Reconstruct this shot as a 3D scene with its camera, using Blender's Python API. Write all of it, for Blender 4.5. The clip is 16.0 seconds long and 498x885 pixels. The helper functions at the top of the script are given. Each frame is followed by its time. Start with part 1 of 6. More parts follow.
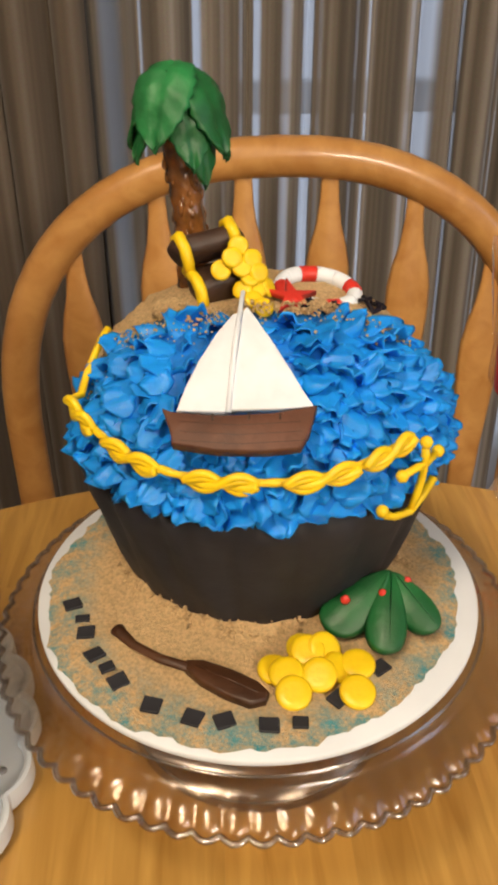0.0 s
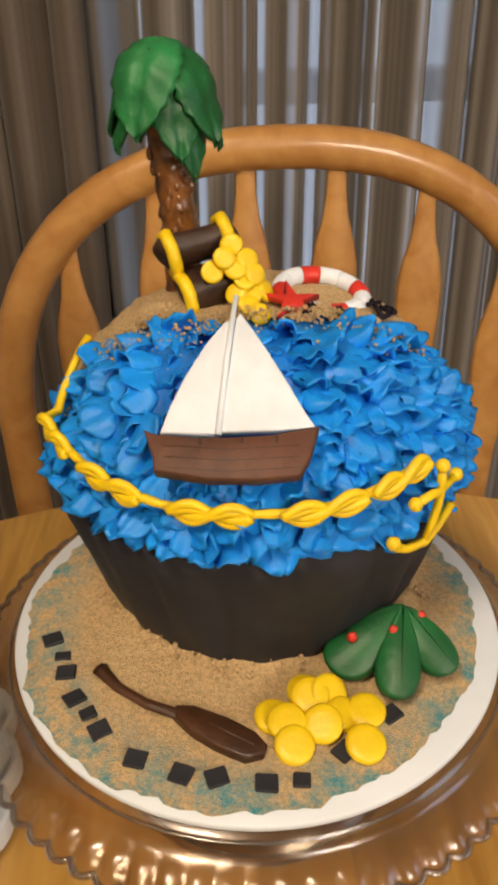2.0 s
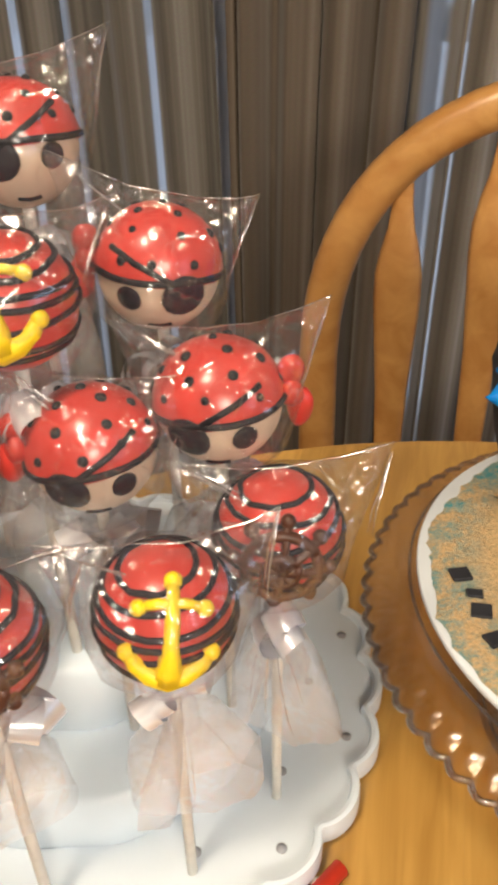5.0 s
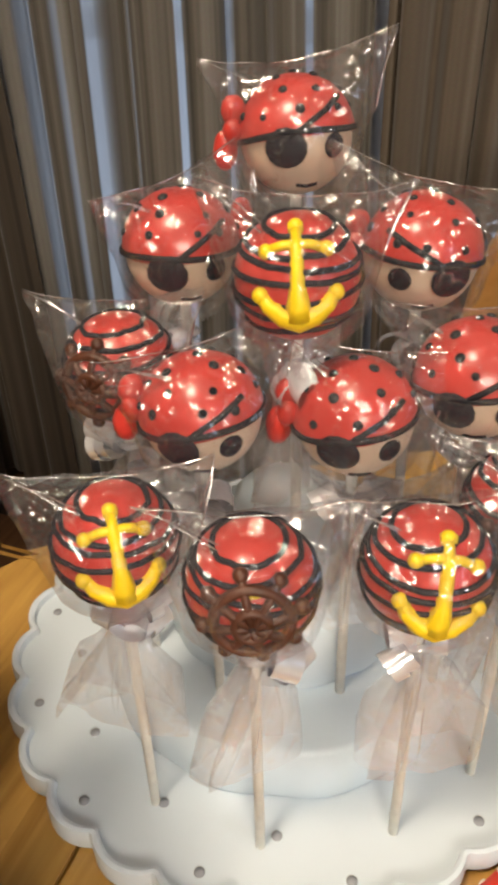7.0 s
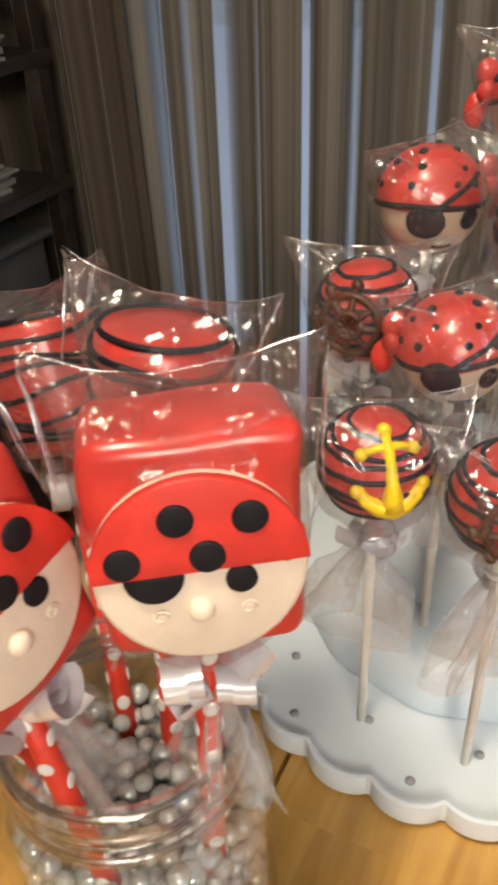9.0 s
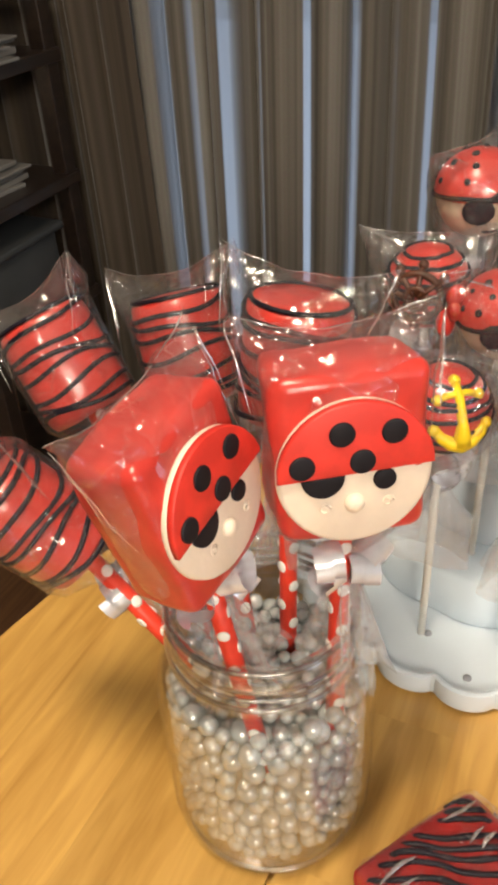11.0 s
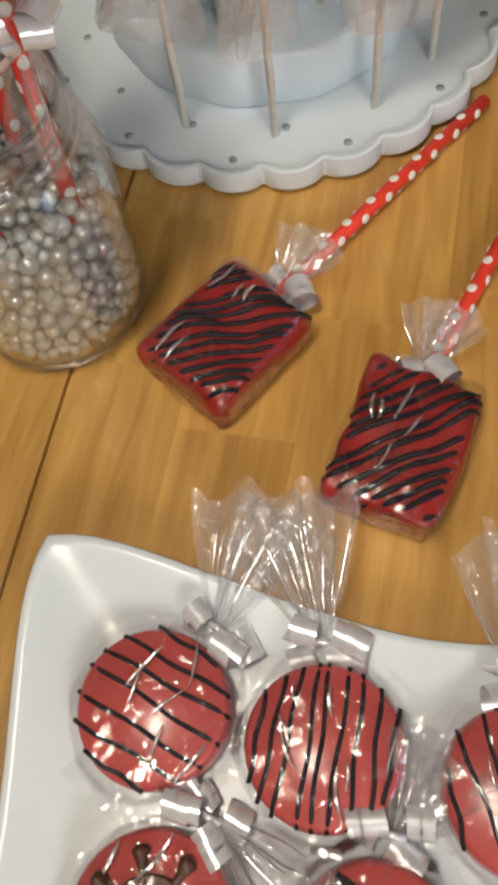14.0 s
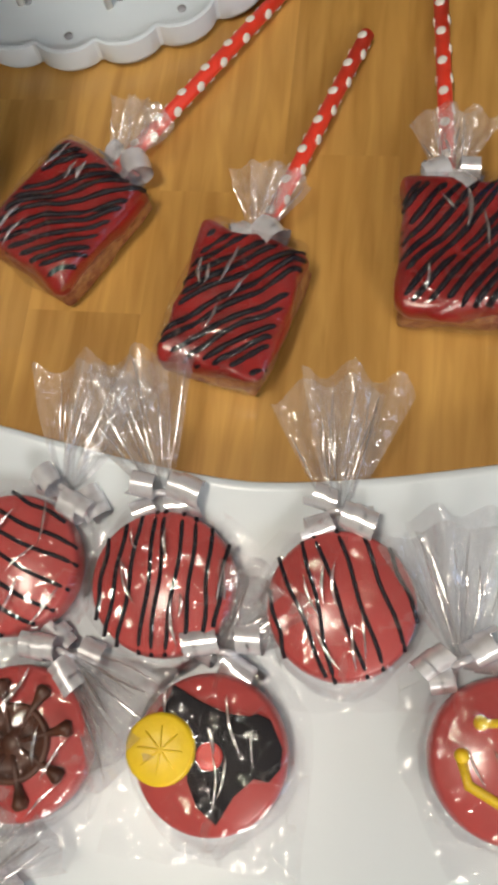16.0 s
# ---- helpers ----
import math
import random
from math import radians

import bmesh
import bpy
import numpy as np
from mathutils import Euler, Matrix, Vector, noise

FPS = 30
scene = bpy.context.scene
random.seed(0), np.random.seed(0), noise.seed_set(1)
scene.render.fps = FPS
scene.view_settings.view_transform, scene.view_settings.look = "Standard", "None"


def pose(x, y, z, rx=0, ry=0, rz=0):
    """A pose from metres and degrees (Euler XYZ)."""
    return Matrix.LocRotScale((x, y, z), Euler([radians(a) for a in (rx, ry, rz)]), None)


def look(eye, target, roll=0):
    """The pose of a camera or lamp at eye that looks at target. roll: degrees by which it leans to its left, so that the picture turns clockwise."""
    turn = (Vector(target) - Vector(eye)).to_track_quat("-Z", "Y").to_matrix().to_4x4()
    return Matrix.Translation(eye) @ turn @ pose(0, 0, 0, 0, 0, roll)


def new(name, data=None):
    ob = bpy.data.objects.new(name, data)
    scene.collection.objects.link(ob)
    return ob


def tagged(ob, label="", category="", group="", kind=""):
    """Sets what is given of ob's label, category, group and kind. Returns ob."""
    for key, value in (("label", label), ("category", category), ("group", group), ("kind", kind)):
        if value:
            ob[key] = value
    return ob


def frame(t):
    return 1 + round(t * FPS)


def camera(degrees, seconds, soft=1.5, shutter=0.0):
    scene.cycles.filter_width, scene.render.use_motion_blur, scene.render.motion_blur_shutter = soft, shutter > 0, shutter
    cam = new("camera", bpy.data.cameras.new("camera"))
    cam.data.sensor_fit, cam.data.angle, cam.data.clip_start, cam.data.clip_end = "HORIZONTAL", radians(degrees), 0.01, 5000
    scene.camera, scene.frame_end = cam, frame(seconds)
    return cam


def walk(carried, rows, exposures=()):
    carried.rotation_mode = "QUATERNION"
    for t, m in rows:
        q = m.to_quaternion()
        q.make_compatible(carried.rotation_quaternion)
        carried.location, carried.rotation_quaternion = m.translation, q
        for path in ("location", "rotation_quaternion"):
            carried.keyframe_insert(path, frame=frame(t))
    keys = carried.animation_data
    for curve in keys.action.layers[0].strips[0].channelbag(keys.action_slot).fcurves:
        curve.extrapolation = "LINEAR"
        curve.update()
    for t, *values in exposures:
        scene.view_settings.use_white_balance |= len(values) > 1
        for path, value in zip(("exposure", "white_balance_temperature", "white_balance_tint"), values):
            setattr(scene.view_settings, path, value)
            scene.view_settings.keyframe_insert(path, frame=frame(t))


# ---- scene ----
cam = camera(34.0, 16.0, 3.8, 0.3)
PATH = [
    (0, (-0.013, 0.001, 0.335), (0.07, 1.708, -0.703), -0.4),
    (0.5, (-0.013, -0.012, 0.339), (0.083, 1.711, -0.673), 0.0),
    (1, (-0.005, -0.001, 0.335), (0.079, 1.722, -0.676), -0.5),
    (1.5, (-0.007, 0.024, 0.327), (0.061, 1.735, -0.706), -0.8),
    (2, (-0.006, 0.035, 0.326), (0.053, 1.736, -0.725), -1.0),
    (2.5, (-0.007, 0.039, 0.326), (0.042, 1.738, -0.729), -1.1),
    (3, (-0.02, 0.044, 0.325), (-0.007, 1.728, -0.754), -0.7),
    (3.5, (-0.045, 0.045, 0.324), (-0.117, 1.728, -0.753), -1.0),
    (4, (-0.069, 0.043, 0.319), (-0.245, 1.708, -0.775), -0.6),
    (4.1, (-0.075, 0.042, 0.32), (-0.266, 1.697, -0.787), -0.0),
    (4.5, (-0.088, 0.042, 0.31), (-0.391, 1.671, -0.81), -0.9),
    (4.7, (-0.094, 0.04, 0.308), (-0.44, 1.649, -0.828), -1.1),
    (6.8, (-0.141, 0.003, 0.309), (-0.729, 1.552, -0.81), -1.7),
    (7, (-0.144, 0.0, 0.309), (-0.766, 1.54, -0.805), -1.8),
    (7.5, (-0.155, -0.007, 0.307), (-0.819, 1.516, -0.806), -2.0),
    (8, (-0.17, -0.021, 0.307), (-0.873, 1.473, -0.822), -2.2),
    (8.5, (-0.178, -0.035, 0.305), (-0.934, 1.433, -0.824), -2.9),
    (9, (-0.187, -0.055, 0.308), (-0.962, 1.407, -0.816), -2.9),
    (9.2, (-0.193, -0.065, 0.31), (-0.969, 1.401, -0.808), -2.6),
    (11.3, (-0.2, -0.129, 0.334), (-0.913, 1.331, -0.832), -4.2),
    (11.5, (-0.192, -0.128, 0.332), (-0.845, 1.313, -0.89), -4.9),
    (12, (-0.174, -0.125, 0.323), (-0.678, 1.202, -1.086), -4.7),
    (12.5, (-0.159, -0.112, 0.315), (-0.602, 1.03, -1.266), -8.2),
    (13, (-0.15, -0.119, 0.309), (-0.564, 0.921, -1.348), -10.3),
    (13.5, (-0.143, -0.129, 0.298), (-0.498, 0.758, -1.459), -11.5),
    (14, (-0.137, -0.135, 0.308), (-0.462, 0.656, -1.5), -12.8),
    (14.5, (-0.126, -0.144, 0.308), (-0.434, 0.556, -1.54), -15.4),
    (15, (-0.112, -0.149, 0.313), (-0.455, 0.466, -1.559), -21.5),
    (15.5, (-0.094, -0.15, 0.314), (-0.391, 0.417, -1.581), -21.5),
    (16, (-0.075, -0.146, 0.316), (-0.343, 0.416, -1.584), -20.5),
]
walk_exposure = [(0.0, 0.0, 6600, 10), (1.5, -0.12, 6600, 10), (3.5, -0.12, 6550, 10), (4.6, 0.32, 6250, 8), (7.0, 0.07, 6150, 6), (9.0, 0.03, 6050, 6), (11.5, 0.18, 6100, 5), (12.2, 0.0, 6050, 5), (13.0, -0.40, 5850, 5), (15.0, -0.56, 5650, 5), (16.0, -0.60, 5600, 5)]
walk(cam, [(t, look(eye, target, roll)) for t, eye, target, roll in PATH], walk_exposure)

# ---- light ----
world = bpy.data.worlds.new("world")
scene.world = world
world.use_nodes = True
wn = world.node_tree.nodes
sky = wn.new("ShaderNodeTexSky")
sky.sky_type, sky.sun_disc = "NISHITA", False
sky.sun_elevation, sky.sun_rotation = radians(35), radians(200)
world.node_tree.links.new(sky.outputs[0], wn["Background"].inputs[0])
wn["Background"].inputs[1].default_value = 0.12


def area(name, eye, target, power, sx, sy, colour):
    data = bpy.data.lights.new(name, "AREA")
    data.energy, data.shape, data.size, data.size_y, data.color = power, "RECTANGLE", sx, sy, colour
    ob = new(name, data)
    ob.matrix_world = look(eye, target)
    return ob


area("ceiling_lamp_light", (-0.36, -0.28, 1.30), (-0.27, -0.26, 0), 16, 0.28, 0.18, (1.0, 0.80, 0.58))
# Added fill from behind the camera, with no lamp there; lifts front faces.
area("front_fill_light", (0.75, -1.5, 1.00), (-0.1, 0.1, 0.0), 30, 0.6, 0.4, (1.0, 0.84, 0.66))
area("side_window_light", (2.05, -0.6, 0.75), (0, 0, 0.1), 7, 0.8, 1.0, (0.62, 0.76, 1.0))


# ---- materials ----
def mat(name, base, rough=0.5, metal=0.0, vary=0.0, scale=40.0, bump=0.0, bscale=200.0, second=None, sss=0.0, coat=0.0, mixlo=0.4, mixhi=0.65, sheen=0.0):
    m = bpy.data.materials.new(name)
    m.use_nodes = True
    n, l = m.node_tree.nodes, m.node_tree.links
    b = n["Principled BSDF"]
    b.inputs["Roughness"].default_value, b.inputs["Metallic"].default_value = rough, metal
    b.inputs["Coat Weight"].default_value = coat
    b.inputs["Coat Roughness"].default_value = 0.15
    b.inputs["Sheen Weight"].default_value = sheen
    if sss:
        b.inputs["Subsurface Weight"].default_value = sss
        b.inputs["Subsurface Radius"].default_value = (0.004, 0.003, 0.002)
        b.inputs["Subsurface Scale"].default_value = 0.5
    co = n.new("ShaderNodeTexCoord")
    if vary or second:
        t = n.new("ShaderNodeTexNoise")
        t.inputs["Scale"].default_value, t.inputs["Detail"].default_value = scale, 6
        l.new(co.outputs["Object"], t.inputs["Vector"])
        r = n.new("ShaderNodeValToRGB")
        r.color_ramp.elements[0].position, r.color_ramp.elements[1].position = mixlo, mixhi
        other = second or tuple(c * (1 - vary) for c in base)
        r.color_ramp.elements[0].color, r.color_ramp.elements[1].color = (*other, 1), (*base, 1)
        l.new(t.outputs["Fac"], r.inputs["Fac"])
        l.new(r.outputs["Color"], b.inputs["Base Color"])
    else:
        b.inputs["Base Color"].default_value = (*base, 1)
    if bump:
        t = n.new("ShaderNodeTexNoise")
        t.inputs["Scale"].default_value, t.inputs["Detail"].default_value = bscale, 5
        l.new(co.outputs["Object"], t.inputs["Vector"])
        u = n.new("ShaderNodeBump")
        u.inputs["Strength"].default_value, u.inputs["Distance"].default_value = bump, 0.002
        l.new(t.outputs["Fac"], u.inputs["Height"])
        l.new(u.outputs["Normal"], b.inputs["Normal"])
    return m


def wood(name, light, dark, grain=(90, 4, 90), rough=0.3, coat=0.4, random_amount=0.0):
    """Wood with grain along the object's y axis and a tone of its own for each piece."""
    m = bpy.data.materials.new(name)
    m.use_nodes = True
    n, l = m.node_tree.nodes, m.node_tree.links
    b = n["Principled BSDF"]
    b.inputs["Coat Weight"].default_value, b.inputs["Coat Roughness"].default_value = coat, 0.12
    co, mp = n.new("ShaderNodeTexCoord"), n.new("ShaderNodeMapping")
    mp.inputs["Scale"].default_value = grain
    info = n.new("ShaderNodeObjectInfo")
    add = n.new("ShaderNodeVectorMath")
    add.operation = "ADD"
    l.new(co.outputs["Object"], add.inputs[0])
    l.new(info.outputs["Random"], add.inputs[1])
    l.new(add.outputs[0], mp.inputs["Vector"])
    t = n.new("ShaderNodeTexNoise")
    t.inputs["Scale"].default_value, t.inputs["Detail"].default_value, t.inputs["Distortion"].default_value = 1.0, 8, 0.6
    l.new(mp.outputs[0], t.inputs["Vector"])
    r = n.new("ShaderNodeValToRGB")
    r.color_ramp.elements[0].position, r.color_ramp.elements[1].position = 0.3, 0.68
    r.color_ramp.elements[0].color, r.color_ramp.elements[1].color = (*dark, 1), (*light, 1)
    l.new(t.outputs["Fac"], r.inputs["Fac"])
    big = n.new("ShaderNodeTexNoise")
    big.inputs["Scale"].default_value = 9
    l.new(co.outputs["Object"], big.inputs["Vector"])
    hue = n.new("ShaderNodeHueSaturation")
    rng = n.new("ShaderNodeMapRange")
    rng.inputs["To Min"].default_value, rng.inputs["To Max"].default_value = 1 - random_amount, 1 + random_amount * 0.6
    l.new(info.outputs["Random"], rng.inputs["Value"])
    l.new(rng.outputs[0], hue.inputs["Value"])
    l.new(r.outputs["Color"], hue.inputs["Color"])
    l.new(hue.outputs["Color"], b.inputs["Base Color"])
    rr = n.new("ShaderNodeMapRange")
    rr.inputs["To Min"].default_value, rr.inputs["To Max"].default_value = rough - 0.06, rough + 0.12
    l.new(big.outputs["Fac"], rr.inputs["Value"])
    l.new(rr.outputs[0], b.inputs["Roughness"])
    u = n.new("ShaderNodeBump")
    u.inputs["Strength"].default_value, u.inputs["Distance"].default_value = 0.12, 0.0006
    l.new(t.outputs["Fac"], u.inputs["Height"])
    l.new(u.outputs["Normal"], b.inputs["Normal"])
    return m


def film_material(name, base_gloss=0.05, edge=0.55, rough=0.09, tint=(0.93, 0.93, 0.94), haze=0.05, ripple=0.1, crease=0.0):
    """Thin clear wrap: mostly clear, a gloss that grows at grazing angles, a trace of haze."""
    m = bpy.data.materials.new(name)
    m.use_nodes = True
    n, l = m.node_tree.nodes, m.node_tree.links
    n.remove(n["Principled BSDF"])
    clear, gloss, mixer, milk, mix2 = (n.new(k) for k in ("ShaderNodeBsdfTransparent", "ShaderNodeBsdfGlossy", "ShaderNodeMixShader", "ShaderNodeBsdfDiffuse", "ShaderNodeMixShader"))
    clear.inputs[0].default_value = (*tint, 1)
    gloss.inputs["Roughness"].default_value = rough
    gloss.inputs["Color"].default_value = (1, 1, 1, 1)
    milk.inputs[0].default_value = (0.85, 0.84, 0.86, 1)
    lw = n.new("ShaderNodeLayerWeight")
    lw.inputs["Blend"].default_value = 0.25
    rng = n.new("ShaderNodeMapRange")
    rng.inputs["To Min"].default_value, rng.inputs["To Max"].default_value = base_gloss, edge
    l.new(lw.outputs["Facing"], rng.inputs["Value"])
    mix2.inputs[0].default_value = haze
    l.new(clear.outputs[0], mix2.inputs[1])
    l.new(milk.outputs[0], mix2.inputs[2])
    l.new(rng.outputs[0], mixer.inputs[0])
    l.new(mix2.outputs[0], mixer.inputs[1])
    l.new(gloss.outputs[0], mixer.inputs[2])
    co, t, u = n.new("ShaderNodeTexCoord"), n.new("ShaderNodeTexNoise"), n.new("ShaderNodeBump")
    t.inputs["Scale"].default_value, t.inputs["Detail"].default_value, t.inputs["Distortion"].default_value = 55, 3, 1.5
    u.inputs["Strength"].default_value, u.inputs["Distance"].default_value = ripple, 0.004
    l.new(co.outputs["Object"], t.inputs["Vector"])
    l.new(t.outputs["Fac"], u.inputs["Height"])
    l.new(u.outputs["Normal"], gloss.inputs["Normal"])
    if crease:  # sharp folds between flat facets, glossier where the film lies double
        v = n.new("ShaderNodeTexVoronoi")
        v.feature = "DISTANCE_TO_EDGE"
        v.inputs["Scale"].default_value = 62
        warp, mp = n.new("ShaderNodeVectorMath"), n.new("ShaderNodeMapping")
        mp.inputs["Scale"].default_value = (1.3, 1.3, 0.6)
        warp.operation = "MULTIPLY_ADD"
        warp.inputs[1].default_value = (0.012, 0.012, 0.012)
        l.new(t.outputs["Color"], warp.inputs[0])
        l.new(co.outputs["Object"], warp.inputs[2])
        l.new(warp.outputs[0], mp.inputs["Vector"])
        l.new(mp.outputs[0], v.inputs["Vector"])
        u2 = n.new("ShaderNodeBump")
        u2.inputs["Strength"].default_value, u2.inputs["Distance"].default_value = crease, 0.006
        l.new(v.outputs["Distance"], u2.inputs["Height"])
        l.new(u.outputs["Normal"], u2.inputs["Normal"])
        l.new(u2.outputs["Normal"], gloss.inputs["Normal"])
        fold, some, mul, total = n.new("ShaderNodeMapRange"), n.new("ShaderNodeMapRange"), n.new("ShaderNodeMath"), n.new("ShaderNodeMath")
        fold.inputs["From Max"].default_value = 0.035
        fold.inputs["To Min"].default_value, fold.inputs["To Max"].default_value = 0.22, 0.0
        l.new(v.outputs["Distance"], fold.inputs["Value"])
        some.inputs["From Min"].default_value, some.inputs["From Max"].default_value = 0.42, 0.6
        l.new(t.outputs["Fac"], some.inputs["Value"])
        mul.operation, total.operation = "MULTIPLY", "ADD"
        l.new(fold.outputs[0], mul.inputs[0])
        l.new(some.outputs[0], mul.inputs[1])
        l.new(mul.outputs[0], total.inputs[0])
        l.new(rng.outputs[0], total.inputs[1])
        l.new(total.outputs[0], mixer.inputs[0])
    l.new(mixer.outputs[0], n["Material Output"].inputs[0])
    return m


def sand_material(name, tinted):
    m = mat(name, (0.72, 0.50, 0.25), 0.9, vary=0.35, scale=700, bump=0.9, bscale=1500, mixlo=0.3, mixhi=0.6)
    n, l = m.node_tree.nodes, m.node_tree.links
    b = n["Principled BSDF"]
    old = b.inputs["Base Color"].links[0].from_socket
    co = n["Texture Coordinate"]
    big = n.new("ShaderNodeTexNoise")
    big.inputs["Scale"].default_value, big.inputs["Detail"].default_value, big.inputs["Roughness"].default_value = 60, 12, 0.85
    l.new(co.outputs["Object"], big.inputs["Vector"])
    ramp = n.new("ShaderNodeValToRGB")
    ramp.color_ramp.elements[0].position, ramp.color_ramp.elements[1].position = (0.44, 0.60) if tinted else (0.75, 0.9)
    l.new(big.outputs["Fac"], ramp.inputs["Fac"])
    mask = ramp.outputs["Color"]
    if tinted:  # coloured sugar was strewn along the outer rim
        grad = n.new("ShaderNodeVectorMath")
        grad.operation = "LENGTH"
        l.new(co.outputs["Object"], grad.inputs[0])
        rng = n.new("ShaderNodeMapRange")
        rng.inputs["From Min"].default_value, rng.inputs["From Max"].default_value = 0.072, 0.09
        l.new(grad.outputs["Value"], rng.inputs["Value"])
        mul = n.new("ShaderNodeMath")
        mul.operation = "MULTIPLY"
        l.new(mask, mul.inputs[0])
        l.new(rng.outputs[0], mul.inputs[1])
        mask = mul.outputs[0]
    mx = n.new("ShaderNodeMix")
    mx.data_type = "RGBA"
    l.new(mask, mx.inputs[0])
    l.new(old, mx.inputs[6])
    mx.inputs[7].default_value = (0.03, 0.30, 0.36, 1)
    l.new(mx.outputs[2], b.inputs["Base Color"])
    return m


def curtain_material(name, tones, sheer_from, sheer_to, open_weave=0.30):
    """Striped woven drape: opaque stripes of several tones with sheer ones between them."""
    m = bpy.data.materials.new(name)
    m.use_nodes = True
    n, l = m.node_tree.nodes, m.node_tree.links
    b = n["Principled BSDF"]
    b.inputs["Roughness"].default_value = 0.85
    b.inputs["Sheen Weight"].default_value = 0.3
    uv, sep = n.new("ShaderNodeUVMap"), n.new("ShaderNodeSeparateXYZ")
    l.new(uv.outputs[0], sep.inputs[0])
    t = n.new("ShaderNodeTexNoise")
    t.noise_dimensions = "1D"
    t.inputs["Scale"].default_value, t.inputs["Detail"].default_value, t.inputs["Roughness"].default_value = 34, 3, 0.7
    l.new(sep.outputs["X"], t.inputs["W"])
    r = n.new("ShaderNodeValToRGB")
    e = r.color_ramp.elements
    e[0].position, e[0].color = 0.30, (*tones[0], 1)
    e[1].position, e[1].color = 0.70, (*tones[3], 1)
    for at, tone in ((0.45, tones[1]), (0.56, tones[2])):
        x = e.new(at)
        x.color = (*tone, 1)
    l.new(t.outputs["Fac"], r.inputs["Fac"])
    weave = n.new("ShaderNodeTexNoise")
    weave.inputs["Scale"].default_value = 600
    l.new(uv.outputs[0], weave.inputs["Vector"])
    mx = n.new("ShaderNodeMix")
    mx.data_type, mx.blend_type = "RGBA", "MULTIPLY"
    mx.inputs[0].default_value = 0.35
    l.new(r.outputs[0], mx.inputs[6])
    l.new(weave.outputs["Color"], mx.inputs[7])
    l.new(mx.outputs[2], b.inputs["Base Color"])
    sheer, clear, mix1, mix2 = n.new("ShaderNodeBsdfTranslucent"), n.new("ShaderNodeBsdfTransparent"), n.new("ShaderNodeMixShader"), n.new("ShaderNodeMixShader")
    sheer.inputs[0].default_value = (0.62, 0.60, 0.58, 1)
    mix1.inputs[0].default_value = open_weave
    l.new(sheer.outputs[0], mix1.inputs[1])
    l.new(clear.outputs[0], mix1.inputs[2])
    t2 = n.new("ShaderNodeTexNoise")
    t2.noise_dimensions = "1D"
    t2.inputs["Scale"].default_value, t2.inputs["Detail"].default_value = 24, 2.0
    shift = n.new("ShaderNodeMath")
    shift.operation = "ADD"
    shift.inputs[1].default_value = 7.3
    l.new(sep.outputs["X"], shift.inputs[0])
    l.new(shift.outputs[0], t2.inputs["W"])
    r2 = n.new("ShaderNodeValToRGB")
    r2.color_ramp.elements[0].position, r2.color_ramp.elements[1].position = sheer_from, sheer_to
    l.new(t2.outputs["Fac"], r2.inputs["Fac"])
    l.new(r2.outputs[0], mix2.inputs[0])
    l.new(b.outputs[0], mix2.inputs[1])
    l.new(mix1.outputs[0], mix2.inputs[2])
    l.new(mix2.outputs[0], n["Material Output"].inputs[0])
    return m


def glow(name, colour, power):
    m = bpy.data.materials.new(name)
    m.use_nodes = True
    n, l = m.node_tree.nodes, m.node_tree.links
    n.remove(n["Principled BSDF"])
    e = n.new("ShaderNodeEmission")
    co, t, r = n.new("ShaderNodeTexCoord"), n.new("ShaderNodeTexNoise"), n.new("ShaderNodeValToRGB")
    t.inputs["Scale"].default_value = 1.5
    l.new(co.outputs["Object"], t.inputs["Vector"])
    r.color_ramp.elements[0].color = (*[c * 0.75 for c in colour], 1)
    r.color_ramp.elements[1].color = (*colour, 1)
    l.new(t.outputs["Fac"], r.inputs["Fac"])
    l.new(r.outputs[0], e.inputs[0])
    e.inputs[1].default_value = power
    l.new(e.outputs[0], n["Material Output"].inputs[0])
    return m


OAK = wood("honey_oak_table", (0.59, 0.345, 0.088), (0.395, 0.208, 0.043), grain=(130, 12, 130), random_amount=0.14)
OAK_CHAIR = wood("honey_oak_chair", (0.60, 0.315, 0.095), (0.45, 0.205, 0.052), grain=(40, 6, 40), rough=0.32)
SEAM = mat("seam_shadow_wood", (0.07, 0.03, 0.012), 0.7, vary=0.4)
DARKWOOD = wood("dark_shelf_wood", (0.028, 0.018, 0.013), (0.012, 0.008, 0.007))
FLOORWOOD = wood("brown_floorboard", (0.13, 0.065, 0.03), (0.07, 0.032, 0.016), random_amount=0.2)
WALL = mat("warm_wall_paint", (0.62, 0.55, 0.46), 0.75, vary=0.08, scale=6, bump=0.15, bscale=120)
CEIL = mat("white_ceiling_paint", (0.78, 0.76, 0.72), 0.85, vary=0.05, scale=5, bump=0.2, bscale=90)
DRAPE = curtain_material("striped_drape", ((0.10, 0.084, 0.068), (0.19, 0.163, 0.132), (0.27, 0.235, 0.195), (0.40, 0.37, 0.335)), 0.52, 0.60)
# Same fabric with darker, less open stripes, for the weaker daylight at left.
DRAPE_LESS_LIT = curtain_material("striped_drape_less_lit", ((0.076, 0.067, 0.055), (0.145, 0.128, 0.107), (0.21, 0.188, 0.160), (0.32, 0.30, 0.272)), 0.55, 0.63, 0.10)
DRAPE_BROWN = curtain_material("brown_drape", ((0.085, 0.064, 0.045), (0.125, 0.095, 0.068), (0.165, 0.128, 0.094), (0.21, 0.175, 0.14)), 0.80, 0.90)
